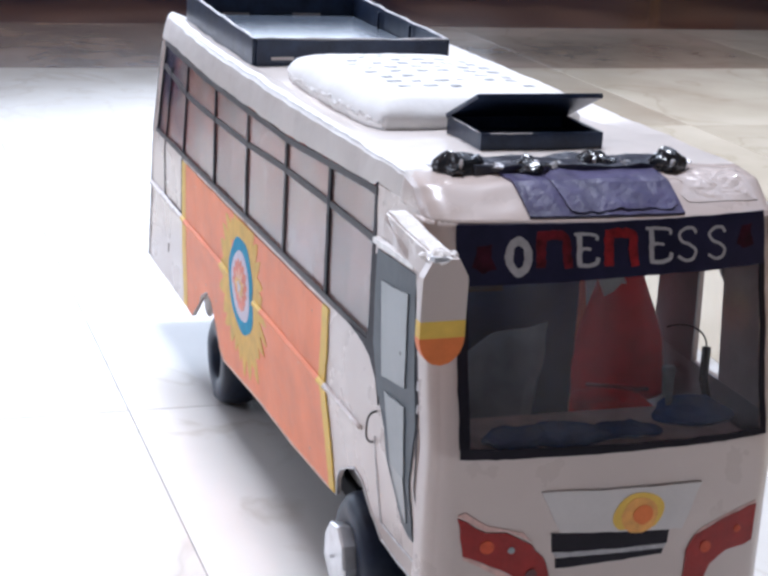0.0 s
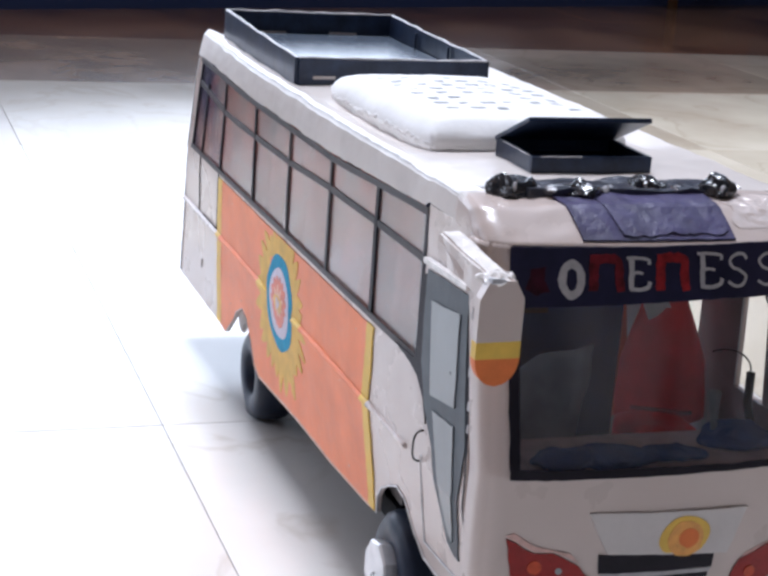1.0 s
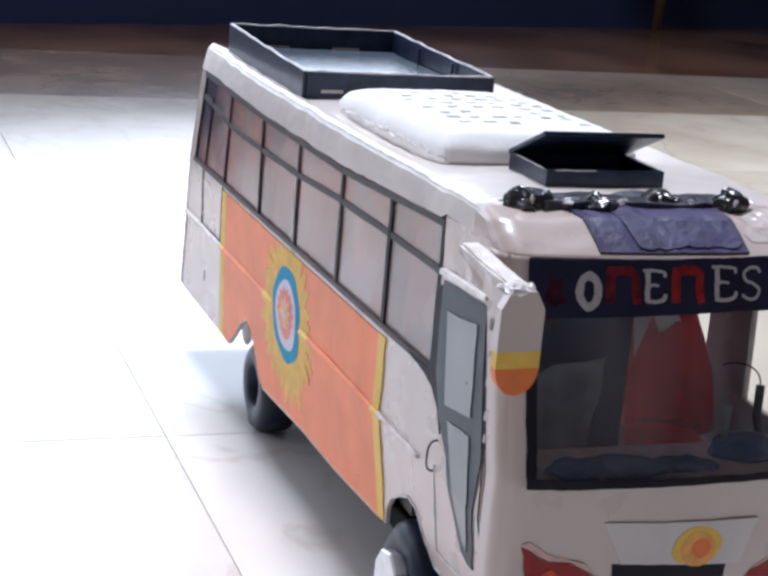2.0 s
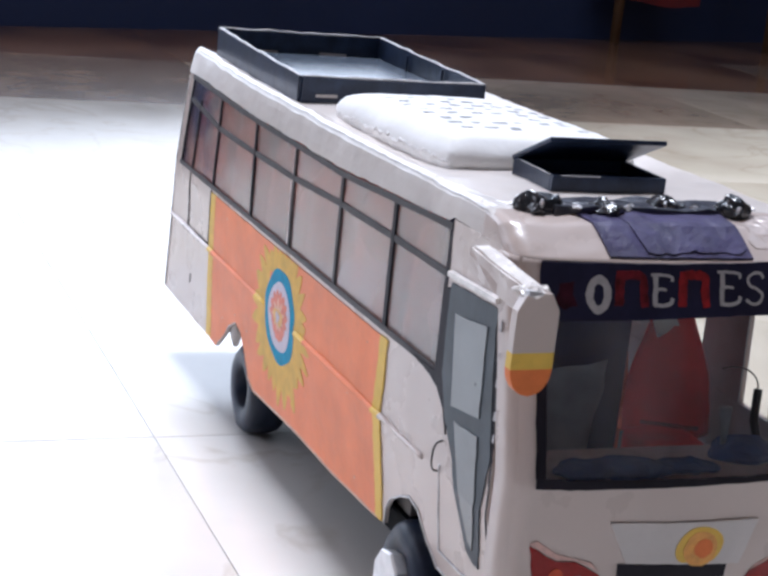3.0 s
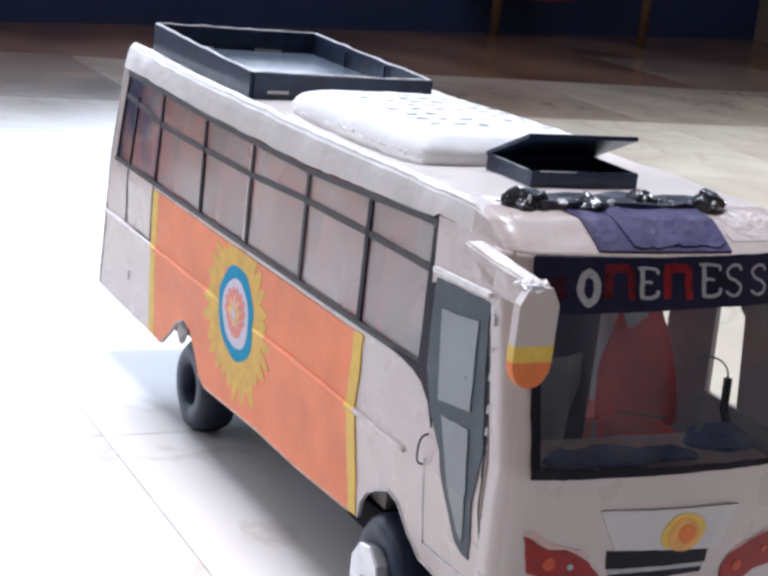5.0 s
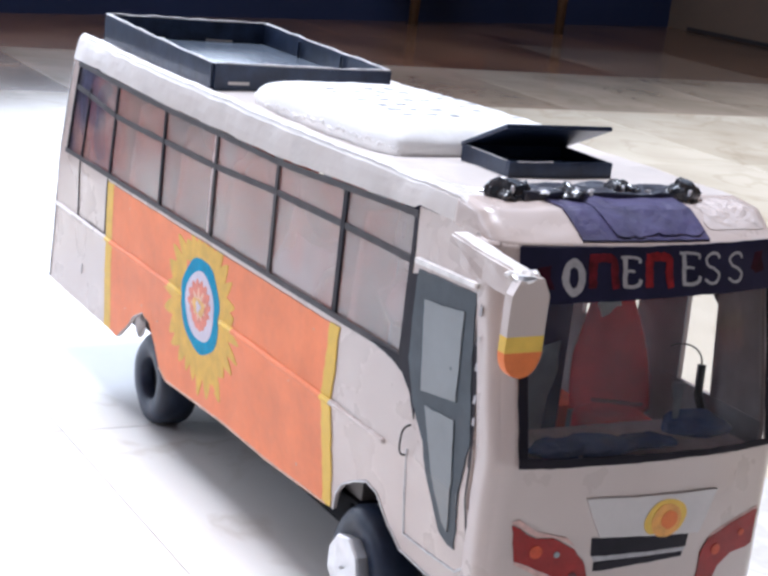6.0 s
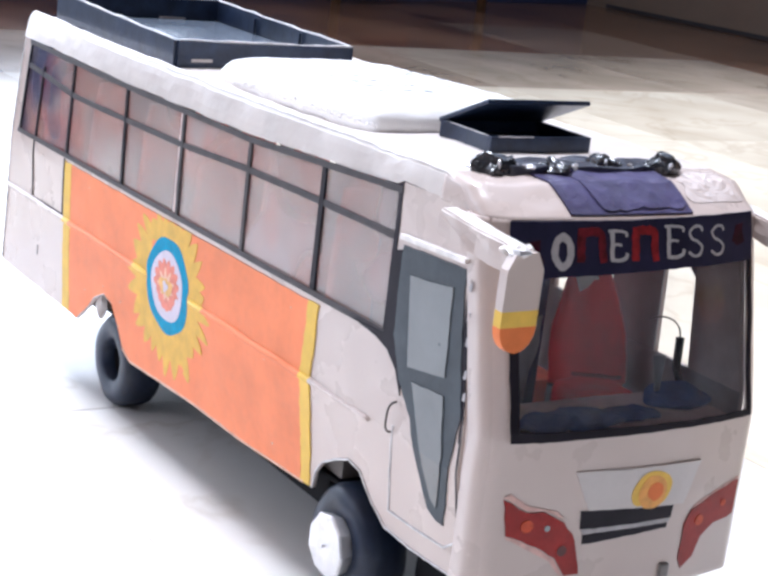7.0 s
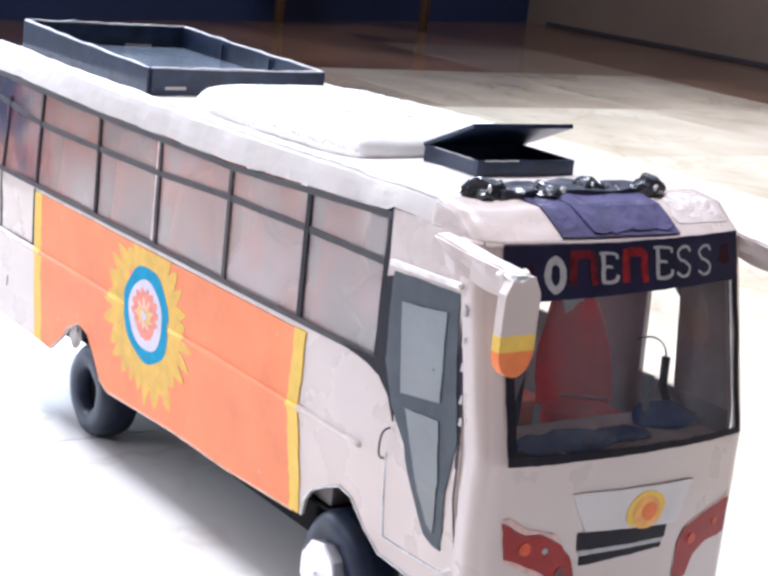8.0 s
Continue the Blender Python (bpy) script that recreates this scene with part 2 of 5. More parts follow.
def film_material():
    """Frosted grey plastic film for the side windows."""
    m = bpy.data.materials.new("frosted_window_film")
    m.use_nodes = True
    nt = m.node_tree
    out = nt.nodes["Material Output"]
    p = nt.nodes["Principled BSDF"]
    p.inputs["Base Color"].default_value = (0.62, 0.535, 0.515, 1)
    p.inputs["Roughness"].default_value = 0.22
    p.inputs["Coat Weight"].default_value = 0.7
    r = nt.nodes.new("ShaderNodeBsdfRefraction")
    r.inputs["Color"].default_value = (0.92, 0.89, 0.88, 1)
    r.inputs["Roughness"].default_value, r.inputs["IOR"].default_value = 0.26, 1.06
    n = nt.nodes.new("ShaderNodeTexNoise")
    n.inputs["Scale"].default_value, n.inputs["Detail"].default_value = 9, 2
    tc = nt.nodes.new("ShaderNodeTexCoord")
    nt.links.new(tc.outputs["Object"], n.inputs["Vector"])
    ramp = nt.nodes.new("ShaderNodeValToRGB")
    e = ramp.color_ramp.elements
    e[0].position, e[0].color = 0.30, (0.42, 0.375, 0.365, 1)
    e[1].position, e[1].color = 0.70, (0.51, 0.41, 0.385, 1)
    mid = e.new(0.5)
    mid.color = (0.455, 0.395, 0.37, 1)
    nt.links.new(n.outputs["Fac"], ramp.inputs["Fac"])
    # smears of red, blue and orange, strongest on the rear panes
    axes = nt.nodes.new("ShaderNodeSeparateXYZ")
    nt.links.new(tc.outputs["Object"], axes.inputs[0])
    last = ramp.outputs["Color"]
    for scale, lo, hi, x0, x1, colour, most, shift in ((24, 0.44, 0.60, -0.34, -0.48, (0.30, 0.065, 0.075, 1), 0.75, 3.0), (20, 0.36, 0.52, -0.42, -0.54, (0.075, 0.09, 0.17, 1), 0.9, 8.0), (17, 0.44, 0.64, 0.45, -0.25, (0.62, 0.29, 0.235, 1), 0.65, 15.0)):
        smear = nt.nodes.new("ShaderNodeTexNoise")
        smear.noise_dimensions = "4D"
        smear.inputs["W"].default_value, smear.inputs["Scale"].default_value, smear.inputs["Detail"].default_value = shift, scale, 2
        nt.links.new(tc.outputs["Object"], smear.inputs["Vector"])
        amount, along, both = nt.nodes.new("ShaderNodeMapRange"), nt.nodes.new("ShaderNodeMapRange"), nt.nodes.new("ShaderNodeMath")
        amount.inputs["From Min"].default_value, amount.inputs["From Max"].default_value, amount.inputs["To Max"].default_value = lo, hi, most
        along.inputs["From Min"].default_value, along.inputs["From Max"].default_value = x0, x1
        both.operation = "MULTIPLY"
        nt.links.new(smear.outputs["Fac"], amount.inputs["Value"])
        nt.links.new(axes.outputs["X"], along.inputs["Value"])
        nt.links.new(amount.outputs[0], both.inputs[0])
        nt.links.new(along.outputs[0], both.inputs[1])
        stain = nt.nodes.new("ShaderNodeMix")
        stain.data_type = "RGBA"
        stain.inputs["B"].default_value = colour
        nt.links.new(both.outputs[0], stain.inputs["Factor"])
        nt.links.new(last, stain.inputs["A"])
        last = stain.outputs["Result"]
    nt.links.new(last, p.inputs["Base Color"])
    mr = nt.nodes.new("ShaderNodeMapRange")
    mr.inputs["From Min"].default_value, mr.inputs["From Max"].default_value = 0.35, 0.65
    mr.inputs["To Min"].default_value, mr.inputs["To Max"].default_value = 0.62, 0.46
    nt.links.new(n.outputs["Fac"], mr.inputs["Value"])
    mx = nt.nodes.new("ShaderNodeMixShader")
    nt.links.new(mr.outputs[0], mx.inputs["Fac"])
    nt.links.new(p.outputs[0], mx.inputs[1])
    nt.links.new(r.outputs[0], mx.inputs[2])
    nt.links.new(mx.outputs[0], out.inputs["Surface"])
    return m


def clear_material():
    """Clear, slightly wavy plastic sheet for the windscreen."""
    m = bpy.data.materials.new("clear_plastic_sheet")
    m.use_nodes = True
    nt = m.node_tree
    out = nt.nodes["Material Output"]
    nt.nodes.remove(nt.nodes["Principled BSDF"])
    t = nt.nodes.new("ShaderNodeBsdfTransparent")
    t.inputs["Color"].default_value = (0.94, 0.94, 0.95, 1)
    g = nt.nodes.new("ShaderNodeBsdfGlossy")
    g.inputs["Roughness"].default_value = 0.05
    n = nt.nodes.new("ShaderNodeTexNoise")
    n.inputs["Scale"].default_value, n.inputs["Detail"].default_value = 22, 2
    tc = nt.nodes.new("ShaderNodeTexCoord")
    nt.links.new(tc.outputs["Object"], n.inputs["Vector"])
    b = nt.nodes.new("ShaderNodeBump")
    b.inputs["Strength"].default_value, b.inputs["Distance"].default_value = 0.25, 0.003
    nt.links.new(n.outputs["Fac"], b.inputs["Height"])
    f = nt.nodes.new("ShaderNodeFresnel")
    f.inputs["IOR"].default_value = 1.5
    for x in (g, f):
        nt.links.new(b.outputs[0], x.inputs["Normal"])
    mx = nt.nodes.new("ShaderNodeMixShader")
    nt.links.new(f.outputs[0], mx.inputs["Fac"])
    nt.links.new(t.outputs[0], mx.inputs[1])
    nt.links.new(g.outputs[0], mx.inputs[2])
    # streaky pale haze mixed in to stand in for reflections on the sheet
    d = nt.nodes.new("ShaderNodeBsdfDiffuse")
    d.inputs["Color"].default_value = (0.62, 0.61, 0.65, 1)
    wave = nt.nodes.new("ShaderNodeTexNoise")
    wave.inputs["Scale"].default_value, wave.inputs["Detail"].default_value = 9, 5
    stretch = nt.nodes.new("ShaderNodeMapping")
    stretch.inputs["Scale"].default_value = (1.0, 4.0, 0.8)
    nt.links.new(tc.outputs["Object"], stretch.inputs["Vector"])
    nt.links.new(stretch.outputs[0], wave.inputs["Vector"])
    haze = nt.nodes.new("ShaderNodeMapRange")
    haze.inputs["From Min"].default_value, haze.inputs["From Max"].default_value = 0.40, 0.70
    haze.inputs["To Min"].default_value, haze.inputs["To Max"].default_value = 0.045, 0.15
    nt.links.new(wave.outputs["Fac"], haze.inputs["Value"])
    last = nt.nodes.new("ShaderNodeMixShader")
    nt.links.new(haze.outputs[0], last.inputs["Fac"])
    nt.links.new(mx.outputs[0], last.inputs[1])
    nt.links.new(d.outputs[0], last.inputs[2])
    nt.links.new(last.outputs[0], out.inputs["Surface"])
    return m


def tile_material(name, low, high):
    """Polished marble with soft veins and clouds between two colours, varied tile by tile."""
    m = bpy.data.materials.new(name)
    m.use_nodes = True
    nt, bsdf = m.node_tree, m.node_tree.nodes["Principled BSDF"]
    tc, info = nt.nodes.new("ShaderNodeTexCoord"), nt.nodes.new("ShaderNodeObjectInfo")
    add = nt.nodes.new("ShaderNodeVectorMath")
    add.operation = "MULTIPLY_ADD"
    add.inputs[1].default_value = (37.0, 21.0, 5.0)
    comb = nt.nodes.new("ShaderNodeCombineXYZ")
    for k in range(3):
        nt.links.new(info.outputs["Random"], comb.inputs[k])
    nt.links.new(comb.outputs[0], add.inputs[0])
    nt.links.new(tc.outputs["Object"], add.inputs[2])
    cloud, vein, fine = (nt.nodes.new("ShaderNodeTexNoise") for _ in range(3))
    cloud.inputs["Scale"].default_value, cloud.inputs["Detail"].default_value = 3.0, 6
    vein.inputs["Scale"].default_value, vein.inputs["Detail"].default_value = 3.2, 9
    vein.inputs["Distortion"].default_value = 1.2
    fine.inputs["Scale"].default_value, fine.inputs["Detail"].default_value = 60, 4
    for n in (cloud, vein, fine):
        nt.links.new(add.outputs[0], n.inputs["Vector"])
    base = nt.nodes.new("ShaderNodeValToRGB")
    e = base.color_ramp.elements
    e[0].position, e[0].color = 0.30, (*low, 1)
    e[1].position, e[1].color = 0.62, (*high, 1)
    nt.links.new(cloud.outputs["Fac"], base.inputs["Fac"])
    line = nt.nodes.new("ShaderNodeValToRGB")
    le = line.color_ramp.elements
    le[0].position, le[0].color = 0.475, (1, 1, 1, 1)
    le[1].position, le[1].color = 0.525, (1, 1, 1, 1)
    mid = le.new(0.5)
    mid.color = (0.88, 0.86, 0.83, 1)
    nt.links.new(vein.outputs["Fac"], line.inputs["Fac"])
    mul = nt.nodes.new("ShaderNodeMix")
    mul.data_type, mul.blend_type = "RGBA", "MULTIPLY"
    mul.inputs["Factor"].default_value = 1.0
    nt.links.new(base.outputs["Color"], mul.inputs["A"])
    nt.links.new(line.outputs["Color"], mul.inputs["B"])
    nt.links.new(mul.outputs["Result"], bsdf.inputs["Base Color"])
    rr = nt.nodes.new("ShaderNodeMapRange")
    rr.inputs["To Min"].default_value, rr.inputs["To Max"].default_value = 0.12, 0.22
    nt.links.new(cloud.outputs["Fac"], rr.inputs["Value"])
    nt.links.new(rr.outputs[0], bsdf.inputs["Roughness"])
    b = nt.nodes.new("ShaderNodeBump")
    b.inputs["Strength"].default_value, b.inputs["Distance"].default_value = 0.12, 0.001
    nt.links.new(fine.outputs["Fac"], b.inputs["Height"])
    nt.links.new(b.outputs[0], bsdf.inputs["Normal"])
    return m


def glow_material(name, colour, strength):
    m = bpy.data.materials.new(name)
    m.use_nodes = True
    nt = m.node_tree
    nt.nodes.remove(nt.nodes["Principled BSDF"])
    e = nt.nodes.new("ShaderNodeEmission")
    e.inputs["Color"].default_value, e.inputs["Strength"].default_value = (*colour, 1), strength
    nt.links.new(e.outputs[0], nt.nodes["Material Output"].inputs["Surface"])
    return m


DAYLIGHT = glow_material("hazy_daylight", (0.89, 0.94, 1.0), 5.4)
FILM, CLEAR = film_material(), clear_material()
# white and cream marble, with shade towards the walls put into the colour
TILES = [tile_material("polished_white_shade_step_marble_tile", (0.64, 0.615, 0.58), (0.80, 0.78, 0.745))] + [tile_material(f"polished_{n}_shade_step_marble_tile", tuple(a + (b - a) * f for a, b in zip((0.60, 0.515, 0.39), (0.090, 0.046, 0.030))), tuple(a + (b - a) * f for a, b in zip((0.79, 0.71, 0.57), (0.245, 0.135, 0.085))))
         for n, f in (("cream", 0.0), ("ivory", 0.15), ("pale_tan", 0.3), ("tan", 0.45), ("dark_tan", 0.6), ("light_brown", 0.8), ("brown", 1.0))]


# ---- building blocks ----
def finish(name, bm, material, smooth=False):
    bmesh.ops.recalc_face_normals(bm, faces=bm.faces)
    me = bpy.data.meshes.new(name)
    bm.to_mesh(me)
    bm.free()
    for m in material if isinstance(material, (list, tuple)) else (material,):
        me.materials.append(m)
    if smooth:
        for p in me.polygons:
            p.use_smooth = True
    return me


def part(name, bm, material, parent=None, label="", smooth=False):
    ob = new(name, finish(name, bm, material, smooth))
    ob.parent = parent
    return tagged(ob, label) if label else ob


def box(x0, x1, y0, y1, z0, z1, bevel=0.0, bm=None):
    bm = bm or bmesh.new()
    r = bmesh.ops.create_cube(bm, size=1.0)
    bmesh.ops.transform(bm, matrix=Matrix.Translation(((x0 + x1) / 2, (y0 + y1) / 2, (z0 + z1) / 2)) @ Matrix.Diagonal((x1 - x0, y1 - y0, z1 - z0, 1)), verts=r["verts"])
    if bevel:
        edges = list({e for v in r["verts"] for e in v.link_edges})
        bmesh.ops.bevel(bm, geom=edges, offset=bevel, segments=2, profile=0.6, affect="EDGES")
    return bm


def sheet(poly, place, low, high, step=0.012, wobble=0.0):
    """A flat outline cut into a fine grid, given thickness and laid on a surface by place(a, b, off)."""
    bm = bmesh.new()
    bm.faces.new([bm.verts.new((a, b, 0)) for a, b in poly])
    for axis in (0, 1):
        lo, hi = min(p[axis] for p in poly), max(p[axis] for p in poly)
        n = max(1, int((hi - lo) / step))
        for k in range(1, n):
            co, no = [0, 0, 0], [0, 0, 0]
            co[axis], no[axis] = lo + (hi - lo) * k / n, 1
            bmesh.ops.bisect_plane(bm, geom=bm.verts[:] + bm.edges[:] + bm.faces[:], plane_co=co, plane_no=no, dist=1e-6)
    bmesh.ops.triangulate(bm, faces=[f for f in bm.faces if len(f.verts) > 4])
    top = bmesh.ops.extrude_face_region(bm, geom=bm.faces[:])
    lifted = {v for v in top["geom"] if isinstance(v, bmesh.types.BMVert)}
    for v in bm.verts:
        w = wobble * noise.noise(Vector((v.co.x * 34, v.co.y * 34, 3.1)))
        v.co = place(v.co.x, v.co.y, (high if v in lifted else low) + w)
    return bm


def ragged(poly, amount=0.0006, step=0.005, seed=0.0):
    """The outline as a hand would paint or cut it."""
    out = []
    for (a, b), (c, d) in zip(poly, poly[1:] + poly[:1]):
        n = max(1, int(math.hypot(c - a, d - b) / step))
        for k in range(n):
            p = Vector((a + (c - a) * k / n, b + (d - b) * k / n, seed))
            w = noise.noise_vector(p * 190 + Vector((seed * 7, 3, 1))) * amount + noise.noise_vector(p * 45) * amount
            out.append((p.x + w.x, p.y + w.y))
    return out


def tube(points, radius, sides=8, bm=None, taper=1.0):
    bm = bm or bmesh.new()
    pts = [Vector(p) for p in points]
    rings = []
    for i, p in enumerate(pts):
        d = (pts[min(i + 1, len(pts) - 1)] - pts[max(i - 1, 0)]).normalized()
        a = d.orthogonal().normalized() if i == 0 else (rings[-1][1] - d * rings[-1][1].dot(d)).normalized()
        b = d.cross(a)
        r = radius * (1 + (taper - 1) * i / (len(pts) - 1))
        rings.append(([bm.verts.new(p + (a * math.cos(k * math.tau / sides) + b * math.sin(k * math.tau / sides)) * r) for k in range(sides)], a))
    for (p, _), (q, _) in zip(rings, rings[1:]):
        for k in range(sides):
            bm.faces.new((p[k], p[(k + 1) % sides], q[(k + 1) % sides], q[k]))
    bm.faces.new(rings[0][0])
    bm.faces.new(rings[-1][0])
    return bm


def lathe(profile, sides=40, caps=True, bm=None):
    """Turns (radius, y) pairs round the y axis."""
    bm = bm or bmesh.new()
    rings = []
    for r, y in profile:
        rings.append([bm.verts.new((r * math.cos(k * math.tau / sides), y, r * math.sin(k * math.tau / sides))) for k in range(sides)])
    for p, q in zip(rings, rings[1:]):
        for k in range(sides):
            bm.faces.new((p[k], p[(k + 1) % sides], q[(k + 1) % sides], q[k]))
    if caps:
        bm.faces.new(rings[0])
        bm.faces.new(rings[-1])
    return bm


def moved(bm, m):
    bmesh.ops.transform(bm, matrix=m, verts=bm.verts[:])
    return bm


def crumple(bm, amount, scale, seed=0.0):
    for v in bm.verts:
        q = v.co * scale + Vector((seed, seed * 1.7, seed * 0.3))
        v.co += noise.noise_vector(q) * amount
    return bm


# ---- the room ----
def wall(name, m, length0, length1, height, thick, material, holes=(), label=""):
    """A wall along its own x axis, its thickness behind it (+y), with openings (u0, u1, z0, z1)."""
    bm = bmesh.new()
    us = sorted({length0, length1, *(h[0] for h in holes), *(h[1] for h in holes)})
    for u0, u1 in zip(us, us[1:]):
        spans = [(0, height)]
        for h in holes:
            if h[0] <= u0 and u1 <= h[1]:
                spans = [(0, h[2]), (h[3], height)]
        for z0, z1 in spans:
            if z1 - z0 > 1e-4:
                box(u0, u1, 0, thick, z0, z1, bm=bm)
    bmesh.ops.remove_doubles(bm, verts=bm.verts[:], dist=1e-4)
    ob = part(name, moved(bm, m), material)
    return tagged(ob, label, "wall", kind="structure")


wall("wall_back", BACK_M, -3.4, 3.75, ROOM_H, 0.2, WALL_NAVY, [(WIN_U0, WIN_U1, WIN_Z0, WIN_Z1)], "dark navy painted wall in shade below a window")
RIGHT_A, RIGHT_B = Vector((-4.11, 3.54, 0)), Vector((-3.06, 3.66, 0))
_d = (RIGHT_B - RIGHT_A).normalized()
RIGHT_M = Matrix.Translation(RIGHT_A) @ Matrix.Rotation(math.atan2(_d.y, _d.x), 4, "Z")
wall("wall_right", RIGHT_M, -0.6, 8.0, ROOM_H, 0.2, WALL_BROWN, label="brown-grey plastered side wall in shade")
# the openings in these two unseen walls are added to let fill light in
wall("wall_front", Matrix.Translation((3.4, 0, 0)) @ Matrix.Rotation(-math.pi / 2, 4, "Z"), -4.7, 3.4, ROOM_H, 0.2, WALL_BLUE, [(-FRONT_FILL_Y1, -FRONT_FILL_Y0, 0.0, 2.1)], "unseen blue-grey painted wall with an opening added for fill light")
wall("wall_left", Matrix.Translation((0, -3.3, 0)) @ Matrix.Rotation(math.pi, 4, "Z"), -3.6, 2.4, ROOM_H, 0.2, WALL_PALE, [(-SIDE_X1, -SIDE_X0, 1.3, 2.2)], "unseen tan plastered side wall with a high opening added for fill light")
_c = bmesh.new()
for _b in ((-5.6, HOLE_U[0], -8.6, 0.2), (HOLE_U[1], 6.6, -8.6, 0.2), (*HOLE_U, -8.6, HOLE_V[0]), (*HOLE_U, HOLE_V[1], 0.2)):
    box(*_b, ROOM_H, ROOM_H + 0.15, bm=_c)
tagged(part("ceiling", moved(_c, BACK_M), WALL_PALE), "tan plastered ceiling with a wide opening to the sky", "ceiling", kind="structure")
tagged(part("baseboard", moved(box(0.0, 7.9, -0.010, -0.002, 0.002, 0.016), RIGHT_M), SKIRT), "thin dark skirting strip at the brown wall", "skirting", kind="structure")

# bright hazy distance outside the wide low opening of the back wall
tagged(part("backdrop", moved(box(-4.5, 4.5, 3.0, 3.02, -0.4, 3.6), BACK_M), DAYLIGHT), "bright hazy daylight outside the opening", "backdrop", kind="structure")
tagged(part("terrace", moved(box(-4.5, 4.5, 0.2, 3.0, -0.4, -0.05), BACK_M), GROUT), "grey ground outside the opening", "ground", kind="structure")
# unseen slab added to keep steep daylight off the floor by the wall
tagged(part("daylight_blocker", moved(box(-4.5, 4.5, 0.2, 3.0, 3.6, 3.7), BACK_M), WALL_PALE), "unseen tan slab outside that blocks steep daylight", "roof", kind="structure")

# ---- the model bus ----
BUS = tagged(new("model_bus"), "handmade white card model bus with orange side on marble floor", "model bus")
BUS.location = (0, 0, 0)


def side_y(x, z):
    a, b = 0.1125 - 0.012 * x, 0.100 - 0.037 * x
    a -= 0.0095 * min(1.0, max(0.0, (-0.36 - x) / 0.22)) * min(1.0, max(0.0, (z - 0.19) / 0.10))
    return a if z >= 0.145 else b + (a - b) * (z - 0.06) / 0.085


def near(x, z, off=0.0):
    """The door side of the body."""
    return Vector((x, -side_y(x, z) - off, z))


def far(x, z, off=0.0):
    return Vector((x, side_y(x, z) - 0.001 + off, z))


def nose(z):
    return 0.2245 if z <= 0.177 else 0.2245 - (z - 0.177) * 0.24


def front(y, z, off=0.0):
    """The bowed front of the body, with rounded corners."""
    a = abs(y)
    if a <= 0.095:
        dx = -0.0078 * (a / 0.095) ** 2
    else:
        k = (a - 0.095) / 0.0155
        dx = -0.0078 - 0.0185 * (1 - math.sqrt(max(0.0, 1 - min(k, 1.0) ** 2)))
    k = min(1.0, max(0.0, (a - 0.085) / 0.02))
    side = off * k * 0.8
    return Vector((nose(z) + dx + off * (1 - 0.35 * k), y + math.copysign(side, y), z))


def win_top(x):
    return 0.2875 + 0.003 * (x + 0.58) / 0.47 if x < -0.11 else 0.2905 + 0.0105 * (x + 0.11) / 0.2


def win_low(x):
    return 0.2005 + 0.004 * (x + 0.58) / 0.67


# body shell, door side: one cut sheet with both wheel arches
_low = [(-0.592, 0.0660), (-0.408, 0.0605), (-0.386, 0.077), (-0.371, 0.091), (-0.350, 0.1010), (-0.333, 0.0965), (-0.319, 0.0795), (-0.309, 0.0635), (-0.293, 0.0565),
        (-0.18, 0.0600), (-0.10, 0.0585), (0.006, 0.0615), (0.012, 0.076), (0.022, 0.087), (0.040, 0.0965), (0.058, 0.1035), (0.072, 0.1005), (0.086, 0.083), (0.101, 0.0715), (0.130, 0.0690), (0.165, 0.0700), (0.199, 0.0705)]
_side = _low + [(0.199, 0.177), (0.1715, 0.299), (0.165, 0.306), (0.095, 0.3045), (0.095, win_low(0.095)), (-0.577, win_low(-0.577)), (-0.577, win_top(-0.577)), (-0.594, win_top(-0.594))]
part("side_panel", sheet(_side, near, -0.003, 0.0, 0.014, 0.0007), WHITE, BUS, "white painted card side panel with wheel arches")

# far side with open windows
_open = [(-0.55, -0.47), (-0.44, -0.36), (-0.33, -0.25), (-0.22, -0.14), (-0.11, -0.035), (-0.012, 0.054)]


def far_part(name, poly, lining=INNER):
    part(name, sheet(poly, far, -0.003, 0.0, 0.03), WHITE, BUS)
    part("inside_lining", sheet(poly, far, -0.0042, -0.0032, 0.03), lining, BUS, "grey inner face of the card")


far_part("side_panel", [(x, z) for x, z in _low] + [(0.199, 0.177), (0.198, 0.184), (-0.594, 0.184)])
_x = -0.594
for _a, _b in _open:
    far_part("window_pillar", [(_x, 0.1965), (_a, 0.1965), (_a, 0.2855), (_x, 0.2855)])
    _x = _b
far_part("window_sill", [(-0.594, 0.1843), (0.054, 0.1843), (0.054, 0.1962), (-0.594, 0.1962)])
far_part("window_pillar", [(0.0543, 0.1843), (0.1095, 0.1843), (0.1050, 0.2855), (0.0543, 0.2855)])
# this pillar's lining is brightened in place of a reflection
far_part("window_pillar", [(0.1460, 0.1843), (0.198, 0.1843), (0.1735, 0.2855), (0.1360, 0.2855), (0.1390, 0.246)], INNER_REFLECTED)
far_part("window_pillar", [(0.1055, 0.2520), (0.1300, 0.2540), (0.1385, 0.2470), (0.1357, 0.2855), (0.1053, 0.2855)])
far_part("side_panel", [(-0.594, 0.286), (0.1735, 0.286), (0.165, 0.306), (-0.594, 0.300)])

